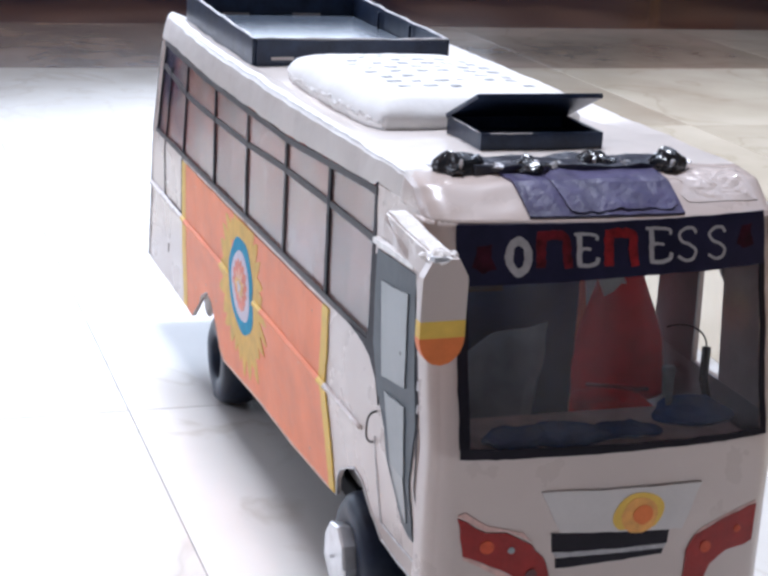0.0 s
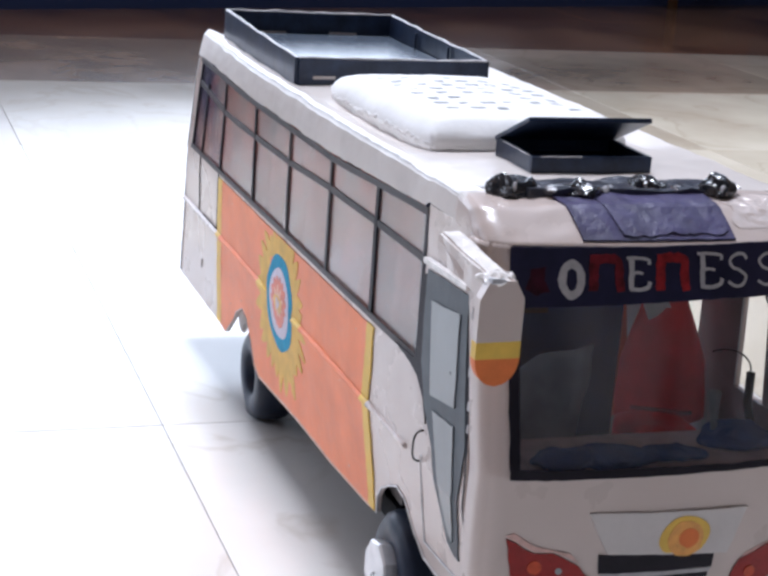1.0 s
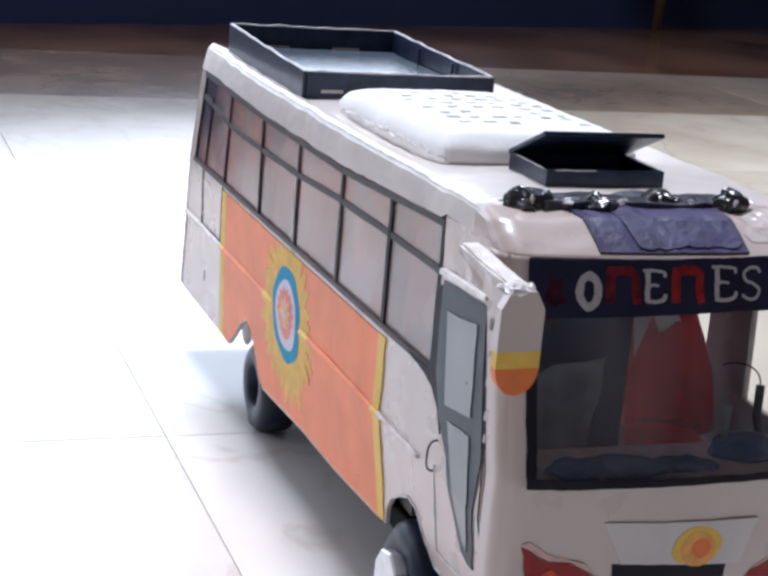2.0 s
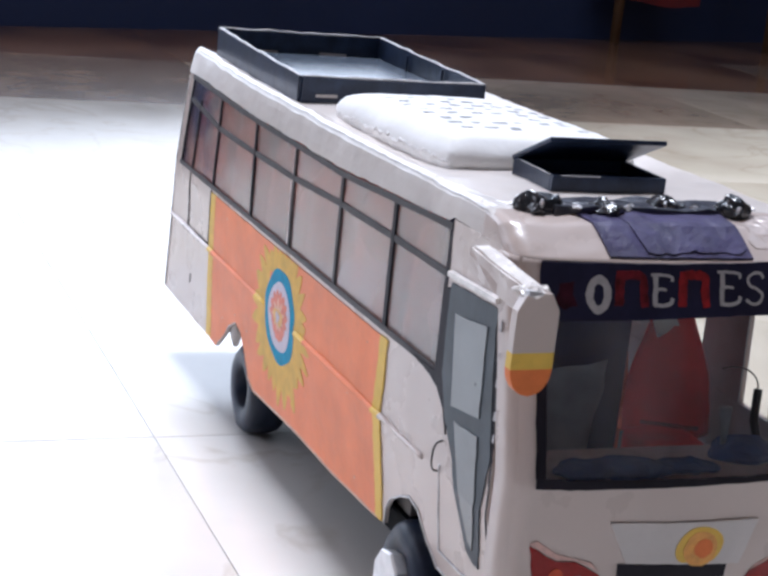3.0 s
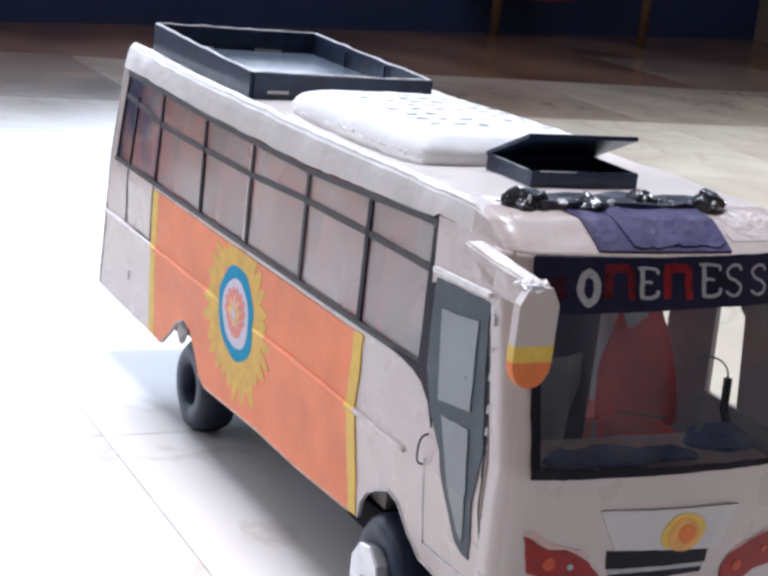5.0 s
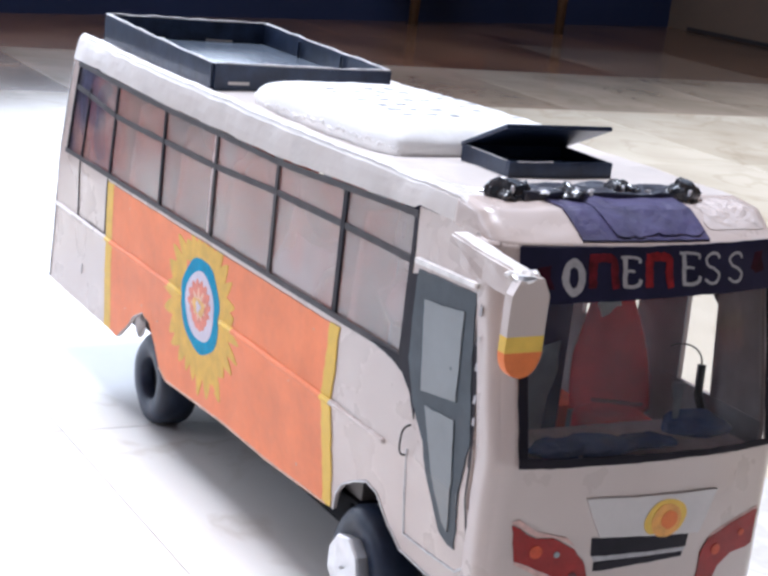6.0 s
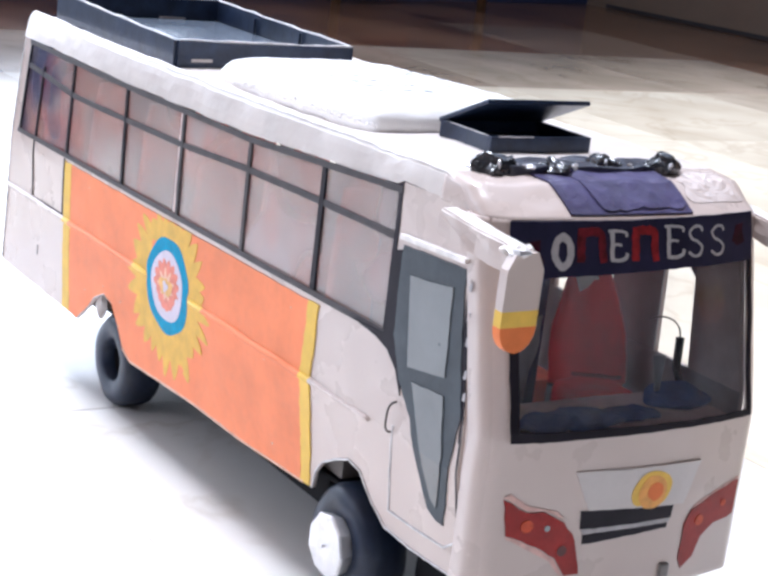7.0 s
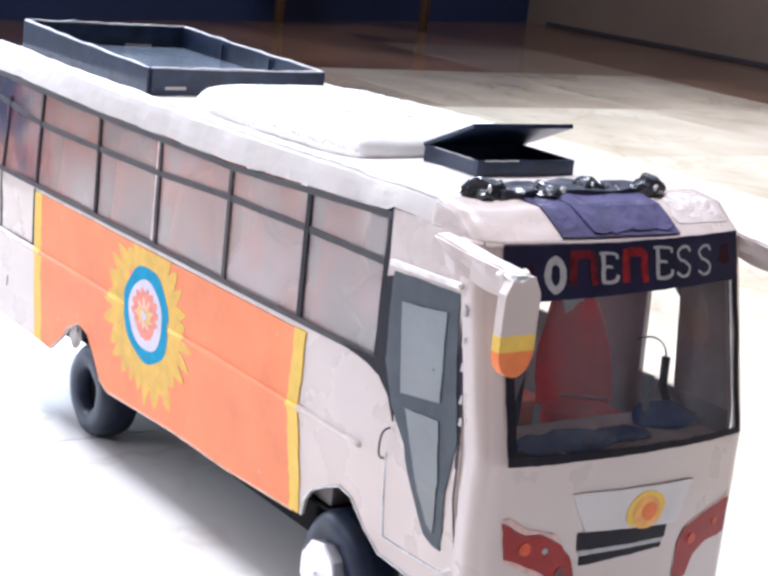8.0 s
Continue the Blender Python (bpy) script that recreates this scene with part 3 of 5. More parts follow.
# front: lower panel, two pillars, forehead
part("front_panel", sheet([(-0.1105, 0.066), (0.1105, 0.066), (0.1105, 0.3035), (0.0945, 0.3035), (0.0945, 0.177), (-0.0945, 0.177), (-0.0945, 0.3035), (-0.1105, 0.3035)], front, -0.003, 0.0, 0.0030, 0.0006), WHITE, BUS, "bowed white card front panel with two windscreen pillars", smooth=True)
_zs = [0.066, 0.10, 0.145, 0.19, 0.24, 0.287]
part("rear_panel", sheet([(-side_y(-0.594, z) + 0.0005, z) for z in _zs] + [(side_y(-0.594, z) - 0.0015, z) for z in reversed(_zs)], lambda y, z, o: Vector((-0.597 + o, y, z)), 0.0, 0.003, 0.05), WHITE, BUS)
# near-black colour stands in for the shade beneath the body
part("underbody", box(-0.590, 0.205, -0.094, 0.094, 0.072, 0.075), BLACK_AND_SHADE, BUS)
# unseen blocks added to darken the floor under the bus
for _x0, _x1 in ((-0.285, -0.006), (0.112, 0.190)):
    part("under_bus_shade_block", box(_x0, _x1, -0.078, 0.078, 0.036, 0.0719, bevel=0.003), BLACK_AND_SHADE, BUS)

# roof with its rounded shoulders, and the forehead that runs down to the windscreen
_half = [(1.0, 0.0), (0.997, 0.30), (0.992, 0.58), (0.987, 0.78), (0.970, 0.925), (0.945, 0.99), (0.80, 1.01), (0.55, 1.035), (0.28, 1.05)]
_cross = [(-s, h) for s, h in _half] + [(0.0, 1.055)] + [(s, h) for s, h in reversed(_half)]


def roof_point(x, k):
    s, h = _cross[k]
    base = win_top(x) + 0.0012 if x < 0.095 else 0.3045 + 0.001
    crown = 0.3135 + 0.0085 * (x + 0.594) / 0.70
    lean = 0.035 * min(1.0, max(0.0, (-0.30 - x) / 0.29)) ** 1.5
    y = s * (1 - lean * min(1.0, h)) * (side_y(x, 0.3) + 0.0004)
    sag = min(1.0, max(0.0, (0.05 - x) / 0.09)) * min(1.0, max(0.0, (0.945 - abs(s)) / 0.12))
    z = base + (crown - base) * (h - 0.25 * sag)
    w = Vector((x * 26, y * 26, z * 26))
    v = Vector((x * 75, y * 75, z * 75))
    return Vector((x, y + 0.0008 * noise.noise(w) + 0.0006 * noise.noise(v), z + 0.0011 * noise.noise(w + Vector((7, 3, 1))) + 0.0005 * noise.noise(v)))


def roof_mesh():
    bm = bmesh.new()
    xs = [-0.597 + 0.732 * i / 110 for i in range(111)]
    rows = [[bm.verts.new(roof_point(x, k)) for k in range(len(_cross))] for x in xs]
    for a, b in zip(rows, rows[1:]):
        for k in range(len(_cross) - 1):
            bm.faces.new((a[k], a[k + 1], b[k + 1], b[k]))
    bm.faces.new(rows[0])
    return bm


part("roof", roof_mesh(), ROOF_WHITE, BUS, "white painted card roof with folded shoulders")


def roof_edge_tape(u, v):
    """A ragged strip of white tape folded over the roof's edge, wider towards the front."""
    x = -0.585 + 0.736 * u
    wide = 1.25 * max(0.0, (x - 0.0) / 0.12)
    k0 = 3.75 - 0.15 * wide + 0.12 * noise.noise(Vector((x * 55, 1, 0))) + 0.14 * noise.noise(Vector((x * 170, 3, 0)))
    k1 = 4.60 + 0.85 * wide + 0.12 * noise.noise(Vector((x * 60, 5, 0))) + 0.12 * noise.noise(Vector((x * 190, 7, 0)))
    k = k0 + (k1 - k0) * v
    i = int(k)
    p = roof_point(min(x, 0.135), i).lerp(roof_point(min(x, 0.135), i + 1), k - i)
    return p + Vector((max(0.0, x - 0.135), -0.0006, 0.0007 - 0.25 * max(0.0, x - 0.135)))


def fore_point(u, s):
    """u: 0 at the roof's end, 1 at the windscreen; s: -1 to 1 along the roof's cross-section."""
    k = (s + 1) / 2 * (len(_cross) - 1)
    i = min(int(k), len(_cross) - 2)
    a = roof_point(0.135, i).lerp(roof_point(0.135, i + 1), k - i)
    end = front(max(-0.1105, min(0.1105, a.y * 1.012)), 0.3036)
    x = a.x + (end.x - a.x) * u ** 0.85
    y = a.y + (end.y - a.y) * u
    bend = 0.50 + 0.05 * noise.noise(Vector((s * 4, 0.5, 0)))
    z = a.z + (end.z - a.z) * (0.34 * u if u < bend else 0.34 * bend + (1 - 0.34 * bend) * (u - bend) / (1 - bend))
    w = Vector((x * 38, y * 38, z * 38))
    return Vector((x, y, z + (0.0012 * noise.noise(w) - 0.0013 * abs(noise.noise(w * 1.3 + Vector((4, 2, 9)))) + 0.0004 * abs(noise.noise(w * 2.9)) + 0.0004) * min(1, 6 * u) * min(1, 6 * (1 - u))))


def fore_at(u, y):
    """The forehead where it lies at y across."""
    lo, hi = -1.0, 1.0
    for _ in range(24):
        mid = (lo + hi) / 2
        if fore_point(u, mid).y < y:
            lo = mid
        else:
            hi = mid
    return fore_point(u, lo)


def strip_mesh(fn, nu, nv, thick):
    """A thin shell over fn(i/nu, j/nv), thickened downwards."""
    bm = bmesh.new()
    tops = [[bm.verts.new(fn(i / nu, j / nv)) for j in range(nv + 1)] for i in range(nu + 1)]
    lows = [[bm.verts.new(v.co - Vector((0, 0, thick))) for v in r] for r in tops]
    for i in range(nu):
        for j in range(nv):
            bm.faces.new((tops[i][j], tops[i][j + 1], tops[i + 1][j + 1], tops[i + 1][j]))
            bm.faces.new((lows[i][j], lows[i + 1][j], lows[i + 1][j + 1], lows[i][j + 1]))
    for i in range(nu):
        for j in (0, nv):
            bm.faces.new((tops[i][j], tops[i + 1][j], lows[i + 1][j], lows[i][j]))
    for j in range(nv):
        for i in (0, nu):
            bm.faces.new((tops[i][j], tops[i][j + 1], lows[i][j + 1], lows[i][j]))
    return bm


part("roof_edge_tape", strip_mesh(roof_edge_tape, 190, 4, 0.0004), TAPE_AND_SUNLIT_WHITE, BUS, "ragged glossy white tape along the roof edge")
part("forehead", strip_mesh(lambda u, v: fore_point(u, 2 * v - 1), 20, 90, 0.0012), WHITE, BUS, "crumpled white painted card above the windscreen", smooth=True)


def sun_shade(u, v):
    y0, y1 = -0.058 + 0.005 * u, 0.041 + 0.003 * u
    p = fore_at(0.02 + 0.92 * u, y0 + (y1 - y0) * v)
    return p + Vector((0.0006, 0, 0.0012 + 0.0004 * noise.noise(Vector((u * 3, v * 9, 1)))))


part("sun_shade_strip", strip_mesh(sun_shade, 14, 40, 0.0013), PURPLE, BUS, "indigo painted strip above the windscreen")


def shade_flap(u, v):
    """The second sheet, torn along its lower edge, lifted a little off the first."""
    tear = 0.05 * noise.noise(Vector((v * 9, 3.0, 0.5))) + 0.015 * noise.noise(Vector((v * 37, 8.0, 0.5)))
    p = fore_at(0.08 + (0.80 + tear) * u, -0.0375 + 0.010 * u * (1 - v) + 0.0780 * v)
    return p + Vector((0.0009 + 0.0004 * u ** 3, 0, 0.0017 + 0.0002 * u * u + 0.0004 * noise.noise(Vector((u * 3, v * 7, 6)))))


part("sun_shade_flap", strip_mesh(shade_flap, 14, 44, 0.0005), PURPLE, BUS, "second indigo painted sheet, torn along its lower edge")


def tape_patch(y0, y1, u0, u1, seed):
    """Glossy tape crumpled over the forehead between y0 and y1."""
    def place(u, v):
        wave = noise.noise(Vector((u * 5, v * 6, seed)))
        p = fore_at(u0 + (u1 - u0) * u, y0 + (y1 - y0) * v + 0.004 * noise.noise(Vector((u * 4, v * 4, seed + 5))))
        rim = min(1.0, 6 * u, 6 * (1 - u), 6 * v, 6 * (1 - v))
        return p + Vector((0.0002, 0, 0.0003 + rim * (0.0014 * abs(wave) + 0.0006 * abs(noise.noise(Vector((u * 13, v * 15, seed)))))))
    return place


part("crumpled_tape", strip_mesh(tape_patch(0.050, 0.099, 0.10, 0.80, 1.0), 26, 32, 0.0003), GLOSS_WHITE, BUS, "crumpled glossy white tape above the windscreen")

# windscreen, its black border and the destination band
def windscreen_film():
    bm = bmesh.new()
    n, m = 28, 18
    rows = [[bm.verts.new(front(-0.0945 + 0.189 * i / n, 0.1775 + 0.126 * j / m, -0.001 + 0.0005 * noise.noise(Vector((i * 0.35, j * 0.35, 0))))) for j in range(m + 1)] for i in range(n + 1)]
    for i in range(n):
        for j in range(m):
            bm.faces.new((rows[i][j], rows[i + 1][j], rows[i + 1][j + 1], rows[i][j + 1]))
    return bm


_ws = part("windscreen", windscreen_film(), CLEAR, BUS, "clear plastic film windscreen", smooth=True)
_ws.visible_shadow = False
if _ws.data.polygons[0].normal.x < 0:
    _ws.data.flip_normals()
_rim = 0.0012
for _p in ([(-0.096, 0.1745), (0.098, 0.1760), (0.098, 0.1795), (-0.096, 0.1805)], [(-0.0965, 0.1806), (-0.0905, 0.1806), (-0.0905, 0.2695), (-0.0965, 0.2695)], [(0.0945, 0.1796), (0.098, 0.1796), (0.098, 0.2748), (0.0945, 0.2748)]):
    part("windscreen_border", sheet(ragged(_p, 0.0006), front, 0.0002, _rim, 0.01, 0.0004), BLACK, BUS)
_band = part("destination_band", sheet(ragged([(-0.0970, 0.2697), (-0.040, 0.2712), (0.035, 0.2738), (0.098, 0.2750), (0.097, 0.3055), (-0.0955, 0.3025)], 0.0005), front, 0.0002, _rim, 0.008, 0.0003), BAND, BUS, "dark indigo destination band with hand-painted letters")


def curve_through(points, steps=6):
    """A smooth line through the points."""
    p = [Vector(q) for q in points]
    out = []
    for i in range(len(p) - 1):
        a, b, c, d = p[max(i - 1, 0)], p[i], p[i + 1], p[min(i + 2, len(p) - 1)]
        for k in range(steps):
            f = k / steps
            out.append(0.5 * (2 * b + (c - a) * f + (2 * a - 5 * b + 4 * c - d) * f * f + (3 * b - a - 3 * c + d) * f ** 3))
    return out + [p[-1]]


# strokes: the points along the brush's way, and how broad it lies
STROKES = {
    "O": [([(0.5, 0.86), (0.34, 0.80), (0.24, 0.66), (0.21, 0.50), (0.24, 0.34), (0.34, 0.20), (0.5, 0.14), (0.66, 0.20), (0.76, 0.34), (0.79, 0.5), (0.76, 0.66), (0.66, 0.80), (0.5, 0.86), (0.40, 0.83)], 1.0)],
    "N": [([(0.12, 0.02), (0.12, 0.45), (0.13, 0.92)], 1.1), ([(0.02, 0.90), (0.40, 0.93), (0.74, 0.91), (0.86, 0.80), (0.87, 0.40), (0.92, 0.0)], 1.0)],
    "E": [([(0.20, 0.98), (0.24, 0.60), (0.22, 0.30), (0.24, 0.04)], 1.9), ([(0.02, 0.95), (0.40, 0.95), (0.90, 0.90), (0.93, 0.76)], 1.0), ([(0.20, 0.50), (0.45, 0.53), (0.68, 0.50)], 0.9), ([(0.18, 0.05), (0.55, 0.03), (0.88, 0.10), (0.97, 0.26)], 1.2)],
    "S": [([(0.92, 0.80), (0.75, 0.95), (0.40, 0.94), (0.14, 0.78), (0.28, 0.58), (0.62, 0.47), (0.88, 0.30), (0.76, 0.08), (0.42, 0.03), (0.08, 0.16)], 1.0)],
}


def letter(char, y0, y1, z0, z1, material, half):
    """A letter painted with a brush of uneven width."""
    bm = bmesh.new()
    for n, (stroke, broad) in enumerate(STROKES[char]):
        pts = [Vector((y0 + (y1 - y0) * x, z0 + (z1 - z0) * z)) for x, z in curve_through(stroke)]
        rows = []
        for i, p in enumerate(pts):
            d = (pts[min(i + 1, len(pts) - 1)] - pts[max(i - 1, 0)]).normalized()
            side = Vector((-d.y, d.x))
            w = [half * broad * (1 + 0.30 * noise.noise(Vector((p.x * 400, p.y * 400, y0 * 90 + q)))) for q in (0, 9)]
            row = []
            for off in (_rim, _rim + 0.0002 + 0.0002 * n + 0.0002 * i / len(pts)):
                for q, sg in ((w[0], -1), (w[1], 1)):
                    e = p + side * (q * sg)
                    row.append(bm.verts.new(front(e.x, e.y, off)))
            rows.append((row[0], row[1], row[3], row[2]))
        for a, b in zip(rows, rows[1:]):
            for k in range(4):
                bm.faces.new((a[k], a[(k + 1) % 4], b[(k + 1) % 4], b[k]))
        bm.faces.new(rows[0])
        bm.faces.new(rows[-1])
    part("letter", bm, material, _band, f"painted letter {char}")


letter("O", -0.0705, -0.0515, 0.2735, 0.2975, WHITE_LETTER, 0.0023)
letter("N", -0.0505, -0.0300, 0.2790, 0.2985, DIM_LETTER, 0.0025)
letter("E", -0.0285, -0.0135, 0.2795, 0.2985, WHITE_LETTER, 0.00085)
letter("N", -0.0095, 0.0110, 0.2790, 0.2990, RED_LETTER, 0.0026)
letter("E", 0.0160, 0.0335, 0.2800, 0.3005, WHITE_LETTER, 0.00085)
letter("S", 0.0362, 0.0510, 0.2800, 0.2995, WHITE_LETTER, 0.00085)
letter("S", 0.0568, 0.0710, 0.2800, 0.2990, WHITE_LETTER, 0.00085)
for _y0, _y1, _z0, _z1 in ((-0.0880, -0.0745, 0.2770, 0.2925), (0.0775, 0.0900, 0.2850, 0.2990)):
    part("dark_red_mark", sheet(ragged([(_y0, _z0 + 0.003), (_y0 + 0.005, _z0), (_y1, _z0 + 0.002), (_y1 - 0.003, _z0 + 0.008), (_y1 - 0.002, _z1), (_y0 + 0.004, _z1 - 0.001)], 0.0014, 0.002), front, _rim, _rim + 0.0002, 0.006), DIM_RED, _band, "dim dark red patch on the band")

# front trim: badge plate, grille bars, headlamps
_plate = part("badge_plate", sheet(ragged([(-0.0335, 0.1275), (0.0455, 0.1225), (0.0560, 0.1510), (-0.0470, 0.1535)], 0.0005), front, 0.0003, 0.0013, 0.012), PLATE_WHITE, BUS, "raised white trapezoid plate with a sun badge")


def half_disc(cy, cz, r, start, end, n=22):
    return [(cy + r * math.cos(a), cz + r * math.sin(a)) for a in (start + (end - start) * k / n for k in range(n + 1))]


part("sun_badge", sheet([(0.0150 + 0.0165 * math.cos(q) + 0.0008 * math.sin(3 * q), max(0.1262, 0.1358 + 0.0132 * math.sin(q))) for q in (math.tau * k / 36 for k in range(36))], front, 0.0014, 0.0017, 0.006), YELLOW, _plate, "yellow rising sun badge")
part("sun_badge_glow", sheet(ragged(half_disc(0.0158, 0.1345, 0.0118, 0, math.tau * 0.96), 0.0014), front, 0.0018, 0.0020, 0.006), AMBER, _plate, "amber glow of the sun badge")
part("sun_badge_core", sheet(ragged(half_disc(0.0180, 0.1350, 0.0062, 0, math.tau * 0.96), 0.0012, 0.002), front, 0.0021, 0.0023, 0.006), ORANGE_TIP, _plate, "orange core of the sun badge")
for _p in ([(-0.0375, 0.1150), (0.0365, 0.1140), (0.0372, 0.1225), (-0.0385, 0.1272)], [(-0.0345, 0.1050), (0.0340, 0.1078), (0.0345, 0.1108), (-0.0350, 0.1112)]):
    part("grille_bar", sheet(ragged(_p, 0.0006), front, 0.0003, 0.0009, 0.01), BLACK, BUS, "black painted grille bar")
part("grille_line", sheet([(-0.0352, 0.1114), (0.0350, 0.1110), (0.0360, 0.1138), (-0.0370, 0.1148)], front, 0.0003, 0.0006, 0.01), WHITE_LETTER, BUS, "white line between the grille bars")
_hl = [(-0.0945, 0.1385), (-0.0775, 0.1288), (-0.066, 0.1290), (-0.050, 0.1210), (-0.0404, 0.1088), (-0.0340, 0.0850), (-0.0450, 0.0850), (-0.0536, 0.0970), (-0.0685, 0.1061), (-0.0905, 0.1150)]
_hr = [(0.0985, 0.1310), (0.0980, 0.1060), (0.0800, 0.1035), (0.0690, 0.0960), (0.0640, 0.0830), (0.0540, 0.0755), (0.0494, 0.0830), (0.0506, 0.1067), (0.0563, 0.1165), (0.0750, 0.1240)]
for _h, _bulbs in ((_hl, ((-0.0770, 0.1205, 0.0042, BULB), (-0.0625, 0.1180, 0.0020, PALE), (-0.0495, 0.1020, 0.0035, RED_DARK))), (_hr, ((0.0640, 0.1080, 0.0038, BULB), (0.0860, 0.1165, 0.0024, BULB)))):
    _lamp = part("headlamp", sheet(ragged(_h, 0.0009), front, 0.0003, 0.0008, 0.008, 0.0001), RED_LAMP, BUS, "red painted swept headlamp")
    for _y, _z, _r, _m in _bulbs:
        part("bulb", sheet(half_disc(_y, _z, _r, 0, math.tau * 0.96, 16), front, 0.0010, 0.0014, 0.004), _m, _lamp, "round painted lamp dot")
part("smear", sheet([(-0.0950, 0.1400), (-0.0905, 0.1420), (-0.0775, 0.1335), (-0.0560, 0.1285), (-0.0500, 0.1225), (-0.066, 0.1300), (-0.0775, 0.1298)], front, 0.0002, 0.0006, 0.006), PINK_WASH, BUS, "pinkish smear of paint above the headlamp")
for _p in ([(0.0985, 0.1330), (0.0985, 0.1312), (0.0750, 0.1243), (0.0565, 0.1170), (0.0600, 0.1205), (0.0780, 0.1268)], [(-0.0900, 0.1146), (-0.0690, 0.1056), (-0.0540, 0.0966), (-0.0460, 0.0850), (-0.0480, 0.0850), (-0.0570, 0.0950), (-0.0720, 0.1035), (-0.0900, 0.1125)]):
    part("smear", sheet(ragged(_p, 0.0006), front, 0.0002, 0.0005, 0.006), PINK_WASH, BUS, "pinkish smear of paint round the headlamp")
part("tow_eye", moved(box(-0.003, 0.003, -0.0035, 0.0035, -0.0045, 0.0045, bevel=0.001), Matrix.Translation(front(0.037, 0.0775))), INNER_DARK, BUS, "small grey-brown tow eye")

# window band of the door side: film panes, black posts, top, middle and bottom lines
_posts = [-0.576, -0.534, -0.4555, -0.330, -0.2205, -0.109, -0.0025, 0.0925]
for _a, _b in zip(_posts, _posts[1:]):
    _pane = part("window_pane", sheet([(_a + 0.0005, win_low(_a) + 0.0005), (_b - 0.0005, win_low(_b) + 0.0005), (_b - 0.0005, win_top(_b) - 0.0003), (_a + 0.0005, win_top(_a) - 0.0003)], near, -0.0022, -0.0012, 0.02), FILM, BUS, "frosted grey film window pane")
    _pane.visible_shadow = False
for _i, _p in enumerate(_posts):
    _w = (0.0018, 0.0015, 0.0021, 0.0022, 0.0023, 0.0024, 0.0030, 0.0025)[_i]
    _z1 = win_top(_p) - (0.018 if _i == 1 else 0.0)
    part("window_post", sheet([(_p - _w, win_low(_p)), (_p + _w, win_low(_p)), (_p + _w * 0.9, _z1), (_p - _w * 0.9, _z1)], near, -0.0011, 0.0004, 0.006, 0.0003), BLACK if _i not in (4, 5) else GREY_LINE, BUS)


def mid_line(x):
    """The hand-drawn middle line, kinked from pane to pane."""
    drop = (0.0, -0.002, -0.008, -0.0065, -0.0055, -0.001, 0.0, 0.0)
    i = max(k for k in range(7) if _posts[k] <= x or k == 0)
    f = (x - _posts[i]) / (_posts[i + 1] - _posts[i])
    return 0.2640 + 0.005 * (x + 0.58) / 0.67 + drop[i] + (drop[i + 1] - drop[i]) * f


def line(x0, x1, fn, width, off, material, name):
    n = 26
    xs = [x0 + (x1 - x0) * k / n for k in range(n + 1)]
    wob = lambda x, s: 0.0006 * noise.noise(Vector((x * 60, s, 2.0)))
    pts = [(x, fn(x) - width / 2 + wob(x, 1)) for x in xs] + [(x, fn(x) + width / 2 + wob(x, 5)) for x in reversed(xs)]
    part(name, sheet(pts, near, off[0], off[1], 0.02), material, BUS)


line(-0.578, 0.0948, lambda x: win_top(x) - 0.0014, 0.0046, (0.0005, 0.0011), GREY_LINE, "window_top_line")
line(-0.578, 0.0948, lambda x: win_low(x) + 0.0004, 0.0042, (0.0005, 0.0011), GREY_LINE, "window_bottom_line")
line(-0.576, 0.0925, mid_line, 0.0046, (-0.0011, 0.0001), GREY_LINE, "window_middle_line")
part("pale_streak", sheet(ragged([(-0.2275, win_low(-0.22) + 0.003), (-0.2232, win_low(-0.22) + 0.003), (-0.2230, win_top(-0.22) - 0.004), (-0.2262, win_top(-0.22) - 0.004)], 0.0004), near, -0.0011, -0.0006, 0.01), PINK_GREY, BUS, "pale streak beside the window post")
# black corner below the last pane, swept down to the door
part("window_corner", sheet(ragged([(0.055, 0.2045), (0.0935, 0.2055), (0.0975, 0.262), (0.104, 0.264), (0.108, 0.210), (0.119, 0.184), (0.1195, 0.172), (0.112, 0.186), (0.100, 0.196), (0.085, 0.2005)], 0.0007), near, 0.0012, 0.0019, 0.01), BLACK, BUS, "black painted corner swept down to the door")
# emergency hatch lines at the rear
for _p in ([(-0.5290, 0.146), (-0.5268, 0.146), (-0.5330, 0.1985), (-0.5350, 0.1985)], [(-0.4535, 0.1465), (-0.4515, 0.1465), (-0.4545, 0.1985), (-0.4565, 0.1985)], [(-0.528, 0.1440), (-0.4530, 0.1440), (-0.4530, 0.1472), (-0.528, 0.1466)]):
    part("hatch_line", sheet(_p, near, 0.0002, 0.0008, 0.012), BLACK, BUS)
part("paint_chip", sheet([(-0.508, 0.094), (-0.5065, 0.094), (-0.506, 0.103), (-0.5075, 0.103)], near, 0.0002, 0.0007, 0.012), WHITE_LETTER, BUS)

